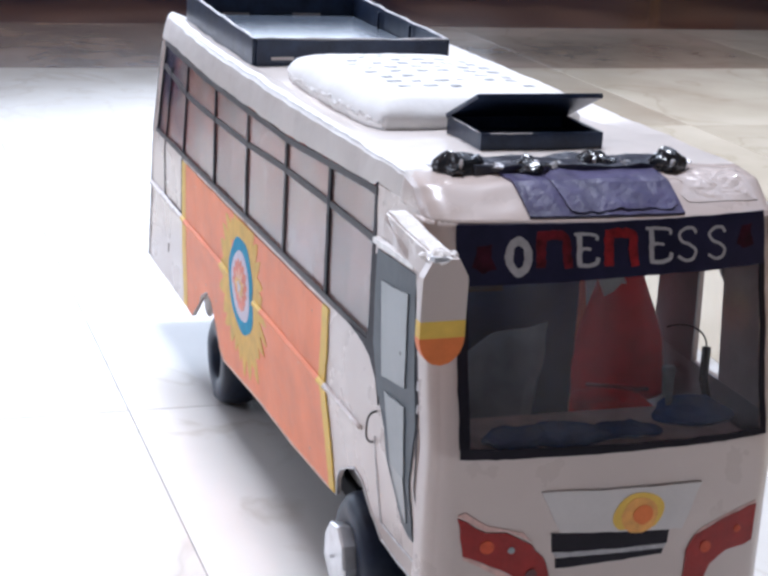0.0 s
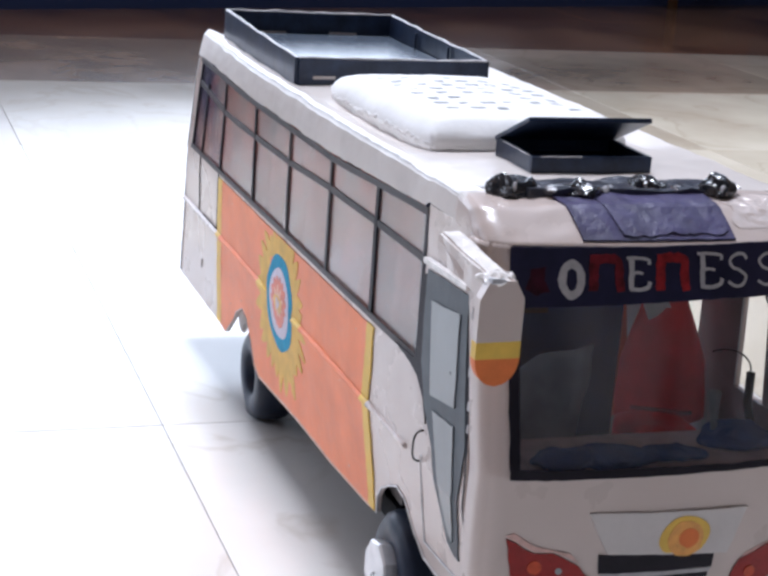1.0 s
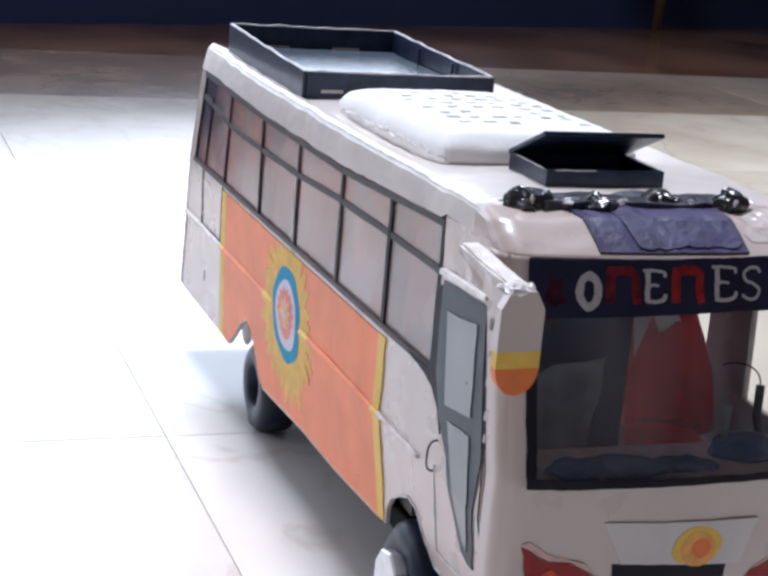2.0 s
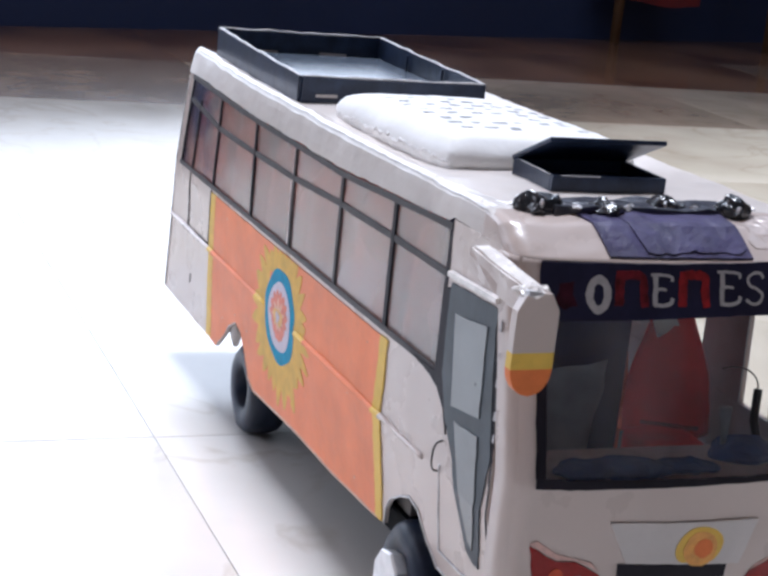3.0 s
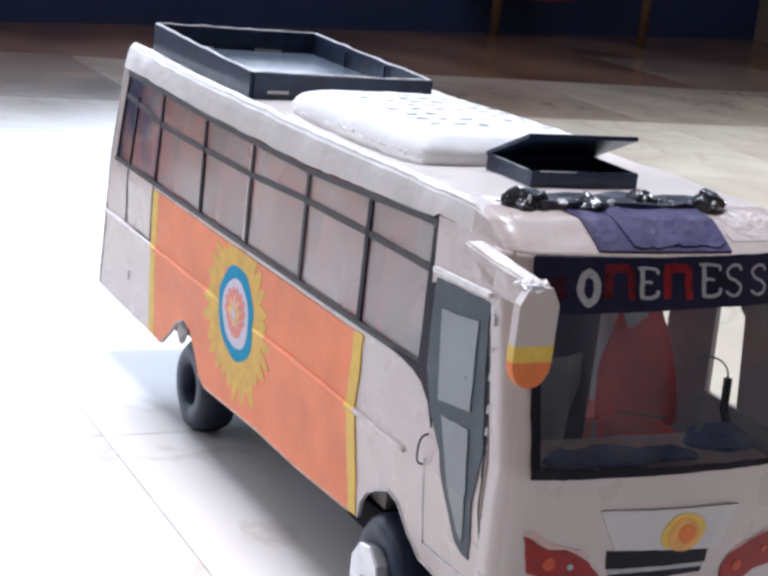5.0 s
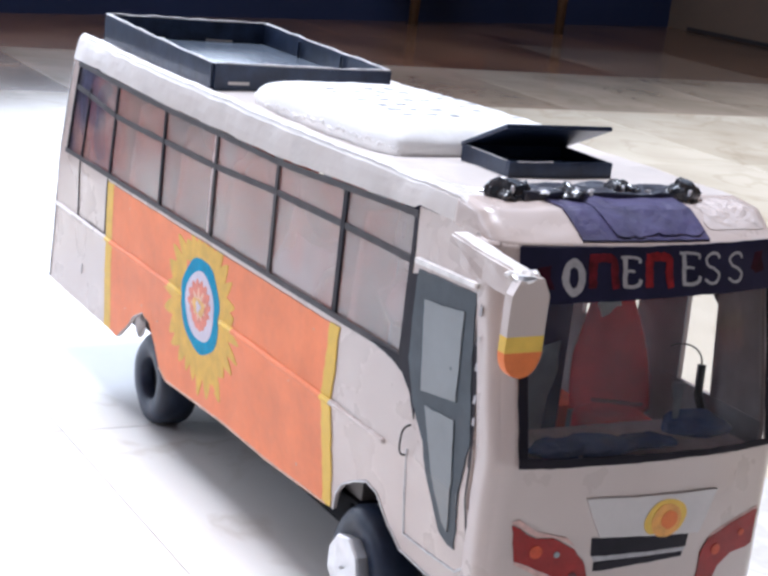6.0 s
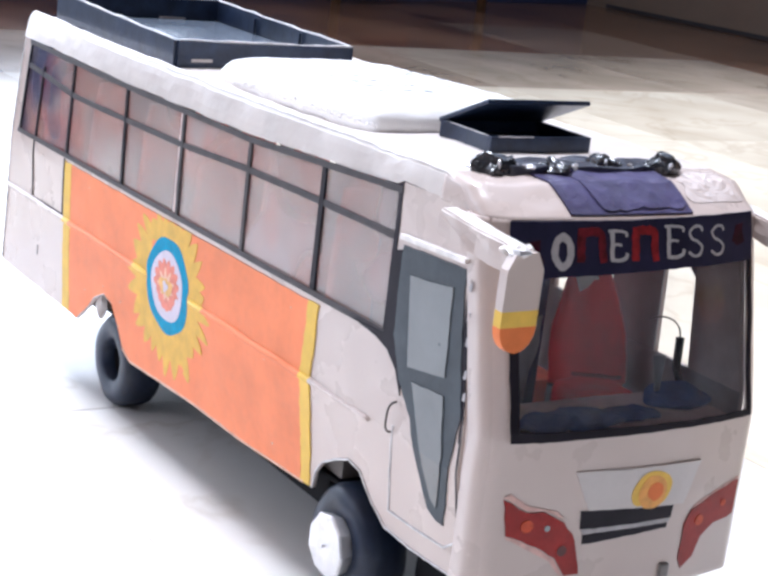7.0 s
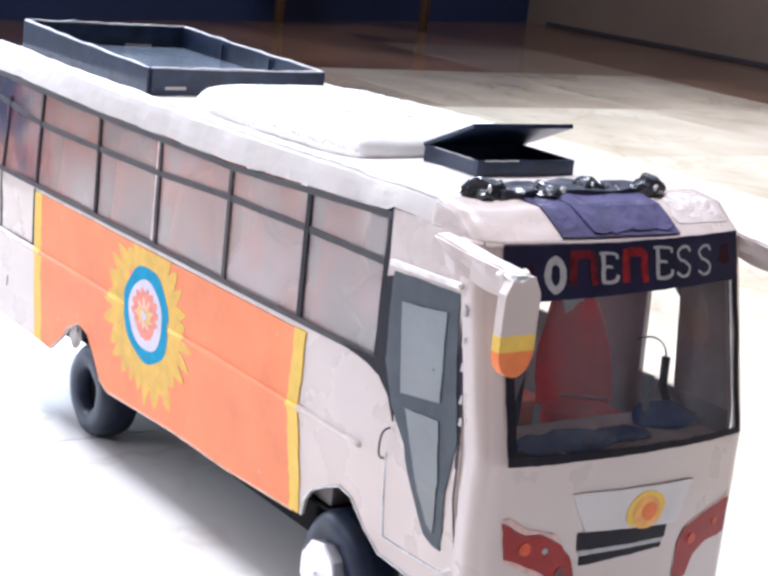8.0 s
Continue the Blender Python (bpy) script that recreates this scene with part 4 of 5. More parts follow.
# orange panel between two yellow stripes
_edge = [(x, z) for x, z in _low if -0.42 < x < 0.0]
_panel = part("orange_panel", sheet(ragged([(-0.4250, 0.0622), *_edge, (-0.008, 0.0615), (-0.0035, 0.1980), (-0.4360, 0.1965)], 0.0005), near, 0.0002, 0.0010, 0.012, 0.0006), ORANGE, BUS, "orange painted side panel")
part("yellow_stripe", sheet(ragged([(-0.4400, 0.0626), (-0.4252, 0.0622), (-0.4362, 0.1965), (-0.4520, 0.1962)], 0.0013), near, 0.0002, 0.0011, 0.012, 0.0004), YELLOW, BUS, "yellow painted stripe")
part("yellow_stripe", sheet(ragged([(-0.0078, 0.0616), (0.0045, 0.0622), (0.0115, 0.1982), (-0.0033, 0.1980)], 0.0014), near, 0.0002, 0.0011, 0.012, 0.0004), YELLOW, BUS, "yellow painted stripe")


part("card_edge", tube([near(x, z, 0.0006) for x, z in _edge if x > -0.31] + [near(-0.004, 0.0618, 0.0006)], 0.0011, 6), PALE_ORANGE, BUS, "pale cut edge of the card")

for _i in range(9):
    _x, _z = random.choice((random.uniform(-0.435, -0.30), random.uniform(-0.15, -0.015))), random.uniform(0.07, 0.19)
    _w = random.uniform(0.0005, 0.0013)
    part("paint_chip", sheet(ragged([(_x - _w, _z), (_x, _z - _w), (_x + _w, _z), (_x, _z + _w)], 0.0005, 0.001), near, 0.0010, 0.0013, 0.01), PALE_ORANGE, _panel)

# sun emblem on the orange panel
SUN = Vector((-0.2235, 0.1440))


def disc(radius, low, high, n=96, rings=9):
    """A round patch on the side whose outline is radius(angle)."""
    bm = bmesh.new()
    layers = []
    for off in (low, high):
        c = bm.verts.new(near(SUN.x, SUN.y, off))
        rows = []
        for r in range(1, rings + 1):
            row = []
            for k in range(n):
                a = math.tau * k / n
                d = radius(a) * r / rings
                row.append(bm.verts.new(near(SUN.x + d * math.cos(a), min(SUN.y + d * math.sin(a), 0.1975), off)))
            rows.append(row)
        layers.append((c, rows))
        for k in range(n):
            bm.faces.new((c, rows[0][k], rows[0][(k + 1) % n]))
        for p, q in zip(rows, rows[1:]):
            for k in range(n):
                bm.faces.new((p[k], q[k], q[(k + 1) % n], p[(k + 1) % n]))
    for k in range(n):
        p, q = layers[0][1][-1], layers[1][1][-1]
        bm.faces.new((p[k], p[(k + 1) % n], q[(k + 1) % n], q[k]))
    return bm


_rays = [(random.uniform(0.064, 0.080), random.uniform(0.25, 0.75), random.uniform(0.053, 0.062)) for _ in range(27)]


def flames(a):
    k = 27 * a / math.tau + 0.25 * math.sin(3 * a)
    i, f = int(math.floor(k)) % 27, k - math.floor(k)
    reach, peak, valley = _rays[i]
    tooth = (f / peak if f < peak else (1 - f) / (1 - peak)) ** 0.8
    long = 1 - 0.10 * max(0.0, math.sin(a)) + 0.04 * max(0.0, -math.sin(a))
    return (valley + (reach - valley) * tooth) * long


_sun = part("painted_sun", disc(flames, 0.0010, 0.0013, 208), SUN_YELLOW, _panel, "ochre yellow painted sun with flame-shaped rays")
part("blue_ring", disc(lambda a: 0.0398 + 0.0007 * math.sin(7 * a) - 0.0022 * math.exp(-(math.sin(a) * 7) ** 2), 0.0014, 0.0016), BLUE, _sun, "bright blue painted ring")
part("lilac_disc", disc(lambda a: 0.0290 + 0.0005 * math.sin(5 * a), 0.0017, 0.0019), LILAC, _sun, "pale lilac painted disc")
part("coral_petals", disc(lambda a: 0.0185 + 0.0048 * abs(math.sin(7.5 * a)) * (1.0 if math.sin(a) > -0.2 else 0.3) + 0.0008 * math.sin(3 * a), 0.0020, 0.0022, 160), CORAL, _sun, "coral red petal shape")
part("pale_petals", disc(lambda a: 0.0085 + 0.0075 * abs(math.sin(4.5 * a)) ** 3 * (1.0 if math.sin(a) > -0.3 else 0.5), 0.0023, 0.0024, 180), PEACH, _sun, "pale peach petals")
part("gold_heart", disc(lambda a: 0.0090 + 0.0030 * math.cos(2 * a) + 0.0010 * math.sin(5 * a), 0.0025, 0.0026), GOLD, _sun, "gold centre of the emblem")
part("white_heart", disc(lambda a: 0.0042 + 0.0012 * math.sin(3 * a + 1), 0.0027, 0.0029), LILAC, _sun, "pale heart of the emblem")


# raised rib along the side, painted in the colours it crosses
def rib():
    bm = bmesh.new()
    n, m = 150, 7
    rows = []
    for i in range(n + 1):
        x = -0.590 + 0.676 * i / n
        z = 0.1435 + 0.0006 * noise.noise(Vector((x * 30, 0, 0)))
        inside = abs(x - SUN.x) < 0.068
        r = (0.0029 if x < 0.004 else 0.0029 - 0.0012 * min(1.0, (x - 0.004) / 0.03)) + 0.0006 * noise.noise(Vector((x * 50, 4, 0)))
        r *= min(1.0, max(0.08, (abs(x - SUN.x) - 0.0375) / 0.006))
        lift = 0.0026 if abs(x - SUN.x) < 0.038 else 0.0012 if inside else 0.0008
        rows.append([bm.verts.new(near(x, z, 0) + Vector((0, -lift * math.sin(math.pi * j / (m - 1)) - r * math.sin(math.pi * j / (m - 1)), -r * math.cos(math.pi * j / (m - 1))))) for j in range(m)])
    for i in range(n):
        x = -0.590 + 0.676 * (i + 0.5) / n
        d = abs(x - SUN.x)
        k = 0 if x < -0.446 or x > 0.009 else 1 if x < -0.431 or x > -0.006 else 2
        k = 1 if k == 2 and d < 0.066 else k
        if d < 0.0385:
            continue
        for j in range(m - 1):
            f = bm.faces.new((rows[i][j], rows[i + 1][j], rows[i + 1][j + 1], rows[i][j + 1]))
            f.material_index = k
    bm.faces.new(rows[0])
    bm.faces.new(rows[-1])
    return bm


part("side_rib", rib(), [WHITE, YELLOW, ORANGE], BUS, "raised rib painted over in the panel colours", smooth=True)

# worn pale card edges: front corner, wheel arches, rear corner
def edge_line(name, pts, r, parent=None):
    pts = [Vector(p) for p in pts]
    fine = []
    for a, b in zip(pts, pts[1:]):
        n = max(1, int((b - a).length / 0.004))
        fine += [a.lerp(b, k / n) for k in range(n)]
    fine.append(pts[-1])
    fine = [p + noise.noise_vector(p * 160) * 0.0004 for p in fine]
    part(name, tube(fine, r, 6), WORN_EDGE, parent or BUS, smooth=True)


edge_line("worn_edge", [front(-0.1095, z, 0.0001) for z in (0.068, 0.10, 0.14, 0.177, 0.22, 0.26, 0.295)], 0.0005)
edge_line("worn_edge", [near(x, z, 0.0002) for x, z in _low if 0.0 < x < 0.11], 0.0009)
edge_line("worn_edge", [near(x, z, 0.0002) for x, z in _low if 0.09 < x < 0.2], 0.0009)
edge_line("worn_edge", [near(-0.5935, z, 0.0002) for z in (0.068, 0.12, 0.16, 0.20, 0.25, 0.285)], 0.0009)
edge_line("worn_edge", [near(x, z, 0.0002) for x, z in _low if -0.42 < x < -0.28], 0.0007)

# passenger door
_door = part("door", sheet(ragged([(0.1085, 0.086), (0.172, 0.088), (0.190, 0.100), (0.1905, 0.176), (0.1735, 0.2725), (0.1020, 0.2725), (0.112, 0.190), (0.1165, 0.150)], 0.0005), near, 0.0002, 0.0012, 0.012, 0.0005), WHITE, BUS, "white door with a charcoal frame tapering to a point")
part("door_frame", sheet(ragged([(0.1045, 0.2670), (0.1725, 0.2700), (0.1775, 0.2310), (0.1865, 0.1810), (0.1728, 0.1040), (0.1655, 0.1040), (0.1560, 0.1090), (0.1340, 0.1620), (0.1170, 0.1820), (0.1055, 0.2080)], 0.0009), near, 0.0013, 0.0022, 0.010, 0.0003), DOOR_BLACK, _door, "charcoal painted door frame")
part("door_window", sheet(ragged([(0.1175, 0.2500), (0.1635, 0.2560), (0.1665, 0.2000), (0.1260, 0.1935)], 0.0009), near, 0.0023, 0.0030, 0.010, 0.0002), DOOR_GREY, _door, "grey door window")
part("door_window", sheet(ragged([(0.1330, 0.1855), (0.1670, 0.1880), (0.1735, 0.1500), (0.1670, 0.1130), (0.1610, 0.1180), (0.1460, 0.1560)], 0.0009), near, 0.0023, 0.0030, 0.010, 0.0002), DOOR_GREY, _door, "grey pointed lower door window")
part("door_top_edge", sheet([(0.1030, 0.2705), (0.1740, 0.2735), (0.1740, 0.2765), (0.1030, 0.2738)], near, 0.0005, 0.0048, 0.02), TAPE_AND_SUNLIT_WHITE, _door, "glossy white ledge above the door")
part("door_seam", sheet(ragged([(0.1858, 0.0885), (0.1868, 0.0885), (0.1890, 0.135), (0.1896, 0.183), (0.1884, 0.183), (0.1876, 0.135)], 0.0004), near, 0.0013, 0.0018, 0.02), GREY_LINE, _door, "thin dark gap beside the door")
part("door_edge_trim", sheet(ragged([(0.1755, 0.2700), (0.1790, 0.2640), (0.1888, 0.1830), (0.1882, 0.1640), (0.1866, 0.1660), (0.1868, 0.1810), (0.1778, 0.2310)], 0.0008), near, 0.0013, 0.0017, 0.006), BLACK, _door, "chipped black edge beside the door frame")
for _z in (0.258, 0.240, 0.225, 0.205, 0.192):
    part("paint_chip", sheet(ragged([(0.1765 + (0.27 - _z) * 0.115, _z), (0.1795 + (0.27 - _z) * 0.115, _z), (0.1793 + (0.27 - _z) * 0.115, _z + 0.006), (0.1770 + (0.27 - _z) * 0.115, _z + 0.005)], 0.0007, 0.002), near, 0.0018, 0.0021, 0.004), WHITE_LETTER, _door)


def loop_handle():
    pts = []
    for k in range(25):
        a = math.pi * (k / 24 - 0.5)
        c, w = math.cos(a), math.sin(a)
        pts.append(near(0.1160 + 0.001 * w, 0.1560 + 0.0105 * math.copysign(abs(w) ** 0.7, w), 0.0008 + 0.0062 * abs(c) ** 0.7))
    return tube(pts, 0.0007, 6)


edge_line("worn_edge", [near(x, z, 0.0014) for x, z in ((0.1165, 0.150), (0.1125, 0.120), (0.1085, 0.087), (0.140, 0.0868), (0.172, 0.0885), (0.189, 0.100))], 0.0009, _door)
part("handle", loop_handle(), WIRE, _door, "bent dark wire loop handle", smooth=True)

# wheels
TYRE_R = 0.0415


def wheel(x, y, out, cap):
    w = new("wheel")
    w.parent = BUS
    prof = [(0.017, -0.004), (0.0185, -0.0155), (0.021, -0.0175), (0.030, -0.0180), (0.0365, -0.0165), (0.0400, -0.0125), (TYRE_R, -0.006), (TYRE_R, 0.006), (0.0400, 0.0125), (0.0365, 0.0165), (0.030, 0.0180), (0.021, 0.0175), (0.0185, 0.0155), (0.017, 0.004)]
    m = Matrix.Translation((x, y, TYRE_R)) @ Matrix.Rotation(0 if out < 0 else math.pi, 4, "Z")
    part("tyre", crumple(moved(lathe(prof, 44, caps=False), m), 0.0012, 55, x), RUBBER, w, "black rubber tyre", smooth=True)
    part("hub_hollow", moved(lathe([(0.0176, -0.006), (0.012, -0.003), (0.003, -0.002)], 28), m), BLACK_AND_SHADE, w, "dark hollow wheel centre", smooth=True)
    if cap:
        c = lathe([(0.0205, -0.0150), (0.0228, -0.0255), (0.0218, -0.0272), (0.010, -0.0276), (0.002, -0.0278)], 9)
        part("hub_cap", crumple(moved(c, m), 0.0012, 60, 2.0), FOIL, w, "faceted silver foil hub cap")
        part("hub_pin", moved(lathe([(0.0012, -0.0275), (0.0012, -0.0300), (0.0005, -0.0305)], 10), m), FOIL, w)
    return w


wheel(0.0585, -0.0895, -1, True)
wheel(-0.3425, -0.0905, -1, False)
wheel(0.0585, 0.0880, 1, True)
wheel(-0.3425, 0.0890, 1, False)
for _x in (0.0575, -0.3425):
    part("axle", tube([(_x, -0.080, TYRE_R), (_x, 0.078, TYRE_R)], 0.004, 10), WIRE, BUS)
    # linings and added plates are near-black in place of shade inside the arches
    part("arch_shade_lining", box(_x - 0.052, _x + 0.052, -0.078, 0.078, 0.0755, 0.112, bevel=0.01), BLACK_AND_SHADE, BUS)
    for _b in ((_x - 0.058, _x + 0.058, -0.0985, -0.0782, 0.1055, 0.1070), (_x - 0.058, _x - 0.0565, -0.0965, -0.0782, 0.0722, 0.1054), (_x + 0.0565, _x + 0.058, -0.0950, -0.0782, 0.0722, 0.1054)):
        part("arch_shade_plate", box(*_b), BLACK_AND_SHADE, BUS)
_k = bmesh.new()
bmesh.ops.create_icosphere(_k, subdivisions=3, radius=0.013)
part("crumpled_foil", moved(crumple(_k, 0.005, 130, 4.0), Matrix.Translation((-0.371, -0.108, 0.0860)) @ Matrix.Diagonal((0.62, 0.30, 0.95, 1))), PLATE_WHITE, BUS, "crumpled white foil in the wheel arch")

# roof: rear luggage tray
_tray = new("luggage_tray")
_tray.parent = BUS
tagged(_tray, "open navy-black card tray with worn white rims")
T_X0, T_X1, T_Y0, T_Y1, T_Z0, T_Z1 = -0.556, -0.292, -0.0925, 0.0725, 0.3095, 0.3335


def tray_wall(a, b, notches, thick=0.003):
    """Upright card wall from a to b with slots along its foot."""
    a, b = Vector(a), Vector(b)
    d = (b - a).normalized()
    n = Vector((-d.y, d.x, 0)) * thick
    length = (b - a).length
    poly = [(0, T_Z0)]
    for s, e in notches:
        poly += [(s, T_Z0), (s + 0.002, T_Z0 + 0.0035), (e - 0.002, T_Z0 + 0.0035), (e, T_Z0)]
    poly += [(length, T_Z0), (length, T_Z1), (length * 0.66, T_Z1 - 0.0008), (length * 0.33, T_Z1 - 0.0004), (0, T_Z1)]
    part("tray_wall", sheet(poly, lambda u, z, o: Vector((a.x, a.y, z + (0.004 if z > T_Z0 + 0.006 else -0.002) * max(0.0, (T_X1 - a.x - d.x * u) / 0.264))) + d * u + n * o, 0.0, 1.0, 0.02), NAVY, _tray)
    pts = [Vector((a.x, a.y, 0)) + d * (length * k / 14) + n * 0.5 + Vector((0, 0, T_Z1 + 0.0014 * noise.noise(Vector((k * 0.9, a.x * 9, a.y * 9))) + 0.004 * max(0.0, (T_X1 - a.x - d.x * length * k / 14) / 0.264))) for k in range(15)]
    part("worn_rim", crumple(tube(pts, 0.0012, 6), 0.0008, 150, a.x), WORN_EDGE, _tray, "worn white top edge")


tray_wall((T_X1, T_Y0, 0), (T_X0, T_Y0, 0), [])
tray_wall((T_X1, T_Y1, 0), (T_X1, T_Y0, 0), [])
tray_wall((T_X0, T_Y1, 0), (T_X1, T_Y1, 0), [])
tray_wall((T_X0, T_Y0, 0), (T_X0, T_Y1, 0), [])
# white strips painted on in place of light through gaps in the walls
for _x, _y0, _y1, _z in ((T_X1 + 0.0031, -0.0800, -0.0610, 0.3176), (T_X0 + 0.0002, -0.060, -0.034, 0.3178), (T_X0 + 0.0002, 0.010, 0.038, 0.3180)):
    part("slot", crumple(box(_x, _x + 0.0006, _y0, _y1, _z - 0.0012, _z + 0.0012), 0.0004, 200), PLATE_WHITE, _tray, "white strip that stands in for light through a gap in the tray wall")
part("tray_floor", box(T_X0 + 0.002, T_X1 - 0.002, T_Y0 + 0.002, T_Y1 - 0.002, T_Z0 + 0.0060, T_Z0 + 0.0080), TRAY_FLOOR, _tray, "blue-grey glossy tray floor")
for _x in (-0.47, -0.38):
    part("tray_rib", box(_x - 0.0012, _x + 0.0012, T_Y1 - 0.0035, T_Y1 - 0.0012, T_Z0 + 0.001, T_Z1 - 0.001), NAVY, _tray)


# roof: white foam unit with pen dashes
def foam_point(u, v):
    """A pillow over the unit square, rounded at its edges."""
    a, b = 2 * u - 1, 2 * v - 1
    edge = (1 - abs(a) ** 9) * (1 - abs(b) ** 9)
    z = 0.0085 + 0.0085 * max(0.0, edge) ** 0.35 + 0.0035 * (1 - a * a) * (1 - b * b)
    x0 = -0.112 + 0.123 * a * (1 - 0.06 * abs(b) ** 3)
    y0 = -0.011 + 0.0720 * b * (1 - 0.05 * abs(a) ** 4)
    return Vector((x0, y0, 0.3152 + 0.0083 * (x0 + 0.24) / 0.25 + z + 0.0010 * noise.noise(Vector((x0 * 40, y0 * 40, 0))) + 0.0006 * noise.noise(Vector((x0 * 110, y0 * 110, 4)))))


def foam_mesh():
    bm = bmesh.new()
    n = 40
    top = [[bm.verts.new(foam_point(i / n, j / n)) for j in range(n + 1)] for i in range(n + 1)]
    for i in range(n):
        for j in range(n):
            bm.faces.new((top[i][j], top[i + 1][j], top[i + 1][j + 1], top[i][j + 1]))
    ring = [top[i][0] for i in range(n)] + [top[n][j] for j in range(n)] + [top[i][n] for i in range(n, 0, -1)] + [top[0][j] for j in range(n, 0, -1)]
    c = Vector((-0.112, -0.011, 0))
    prev = ring
    for k, (out, z) in enumerate(((1.028, 0.0055), (1.030, -0.0005), (1.010, -0.0065))):
        row = []
        for v in ring:
            q = c + (Vector((v.co.x, v.co.y, 0)) - c) * out
            base = 0.3142 + 0.0083 * (v.co.x + 0.24) / 0.25
            jag = 0.0017 * noise.noise(Vector((v.co.x * 260, v.co.y * 260, k)))
            row.append(bm.verts.new((q.x, q.y + jag, base + z + jag)))
        for i in range(len(ring)):
            bm.faces.new((prev[i], prev[(i + 1) % len(ring)], row[(i + 1) % len(ring)], row[i]))
        prev = row
    bm.faces.new(prev)
    return bm


_foam = part("foam_roof_unit", foam_mesh(), FOAM, BUS, "white foam roof unit with rows of small grey pen dashes", smooth=True)
# torn beads along its lower edge
_k = bmesh.new()
for _i in range(64):
    _q = foam_point(_i / 63, 0.0)
    _b = 0.3142 + 0.0083 * (_q.x + 0.24) / 0.25
    bmesh.ops.create_icosphere(_k, subdivisions=1, radius=random.uniform(0.0010, 0.0023), matrix=Matrix.Translation((_q.x + random.uniform(-0.002, 0.002), -0.011 + (_q.y + 0.011) * 1.03, _b + random.uniform(-0.0010, 0.0022))))
part("torn_edge", crumple(_k, 0.0012, 300, 5.0), FOAM, _foam, "torn beads along the foam's lower edge")


def dash(u, v, du, dv):
    bm = bmesh.new()
    n = 3
    rows = [[bm.verts.new(foam_point(u + du * i / n, v + dv * j / n) + Vector((0, 0, 0.0004))) for j in range(n + 1)] for i in range(n + 1)]
    for i in range(n):
        for j in range(n):
            bm.faces.new((rows[i][j], rows[i + 1][j], rows[i + 1][j + 1], rows[i][j + 1]))
    part("pen_dash", bm, DASH, _foam)


for _i in range(8):
    for _j in range(6):
        if random.random() < 0.9:
            dash(0.20 + 0.088 * _i + random.uniform(-0.008, 0.008), 0.16 + 0.125 * _j + random.uniform(-0.012, 0.012) + 0.02 * (_i % 2), random.uniform(0.016, 0.028), random.uniform(0.045, 0.075))

# roof: open hatch
_hatch = new("roof_hatch")
_hatch.parent = BUS
tagged(_hatch, "navy-black card roof hatch with its lid propped open")
H_X0, H_X1, H_Y0, H_Y1, H_Z0, H_Z1 = 0.029, 0.089, -0.0450, 0.0375, 0.3205, 0.3330
for _b in ((H_X1 - 0.003, H_X1, H_Y0, H_Y1), (H_X0, H_X0 + 0.003, H_Y0, H_Y1), (H_X0 + 0.003, H_X1 - 0.003, H_Y0, H_Y0 + 0.003), (H_X0 + 0.003, H_X1 - 0.003, H_Y1 - 0.003, H_Y1)):
    part("hatch_wall", box(*_b, H_Z0, H_Z1, bevel=0.0006), NAVY, _hatch)
part("hatch_floor", box(H_X0 + 0.003, H_X1 - 0.003, H_Y0 + 0.003, H_Y1 - 0.003, H_Z0 + 0.002, H_Z0 + 0.004), NAVY, _hatch)
part("hatch_lid", moved(box(0, 0.058, H_Y0 - 0.001, H_Y1 + 0.001, 0, 0.0032, bevel=0.0008), Matrix.Translation((H_X0, 0, H_Z1 - 0.0022)) @ Matrix.Rotation(radians(-23), 4, "Y")), NAVY, _hatch, "dark lid propped open towards the front")

edge_line("worn_edge", [(H_X1 - 0.004, H_Y0, H_Z1 - 0.0002), (H_X0 + 0.012, H_Y0, H_Z1 - 0.0002)], 0.0004, _hatch)
edge_line("worn_edge", [(H_X1, H_Y0 + 0.006, H_Z1 - 0.0002), (H_X1, H_Y0 + 0.034, H_Z1 - 0.0002)], 0.0004, _hatch)

# roof: four taped lamps on a dark strip
_k = box(-0.016, 0.012, -0.074, 0.062, -0.0015, 0.0072, bevel=0.001)
bmesh.ops.subdivide_edges(_k, edges=[e for e in _k.edges if e.calc_length() > 0.01], cuts=14, use_grid_fill=True)
part("lamp_strip", crumple(crumple(moved(_k, Matrix.Translation((0.138, 0, 0.3195))), 0.0026, 70), 0.0012, 210), STRIP_GREY, BUS, "crumpled grey shiny tape strip")
for _i, (_x, _y) in enumerate(((0.140, -0.077), (0.145, -0.036), (0.138, 0.008), (0.146, 0.052))):
    _b = bmesh.new()
    bmesh.ops.create_icosphere(_b, subdivisions=4, radius=0.0104)
    moved(_b, Matrix.Diagonal((1.0, 1.55 - 0.3 * (_i % 2), 0.64, 1)))
    _l = part("roof_lamp", moved(crumple(crumple(_b, 0.0056, 110, 3.0 + _i * 2.3), 0.0012, 230, _i), Matrix.Translation((_x, _y, 0.3245))), TAPE, BUS, "lump of shiny black tape as a roof lamp")
    _b = bmesh.new()
    bmesh.ops.create_icosphere(_b, subdivisions=2, radius=0.0042)
    moved(_b, Matrix.Diagonal((0.55, 0.42, 1.0, 1)))
    part("foil_reflector", moved(crumple(_b, 0.0016, 220, _i), Matrix.Translation((_x + 0.0068, _y - 0.0030 + 0.004 * (_i % 2), 0.3262))), FOIL, _l, "silver foil reflector")
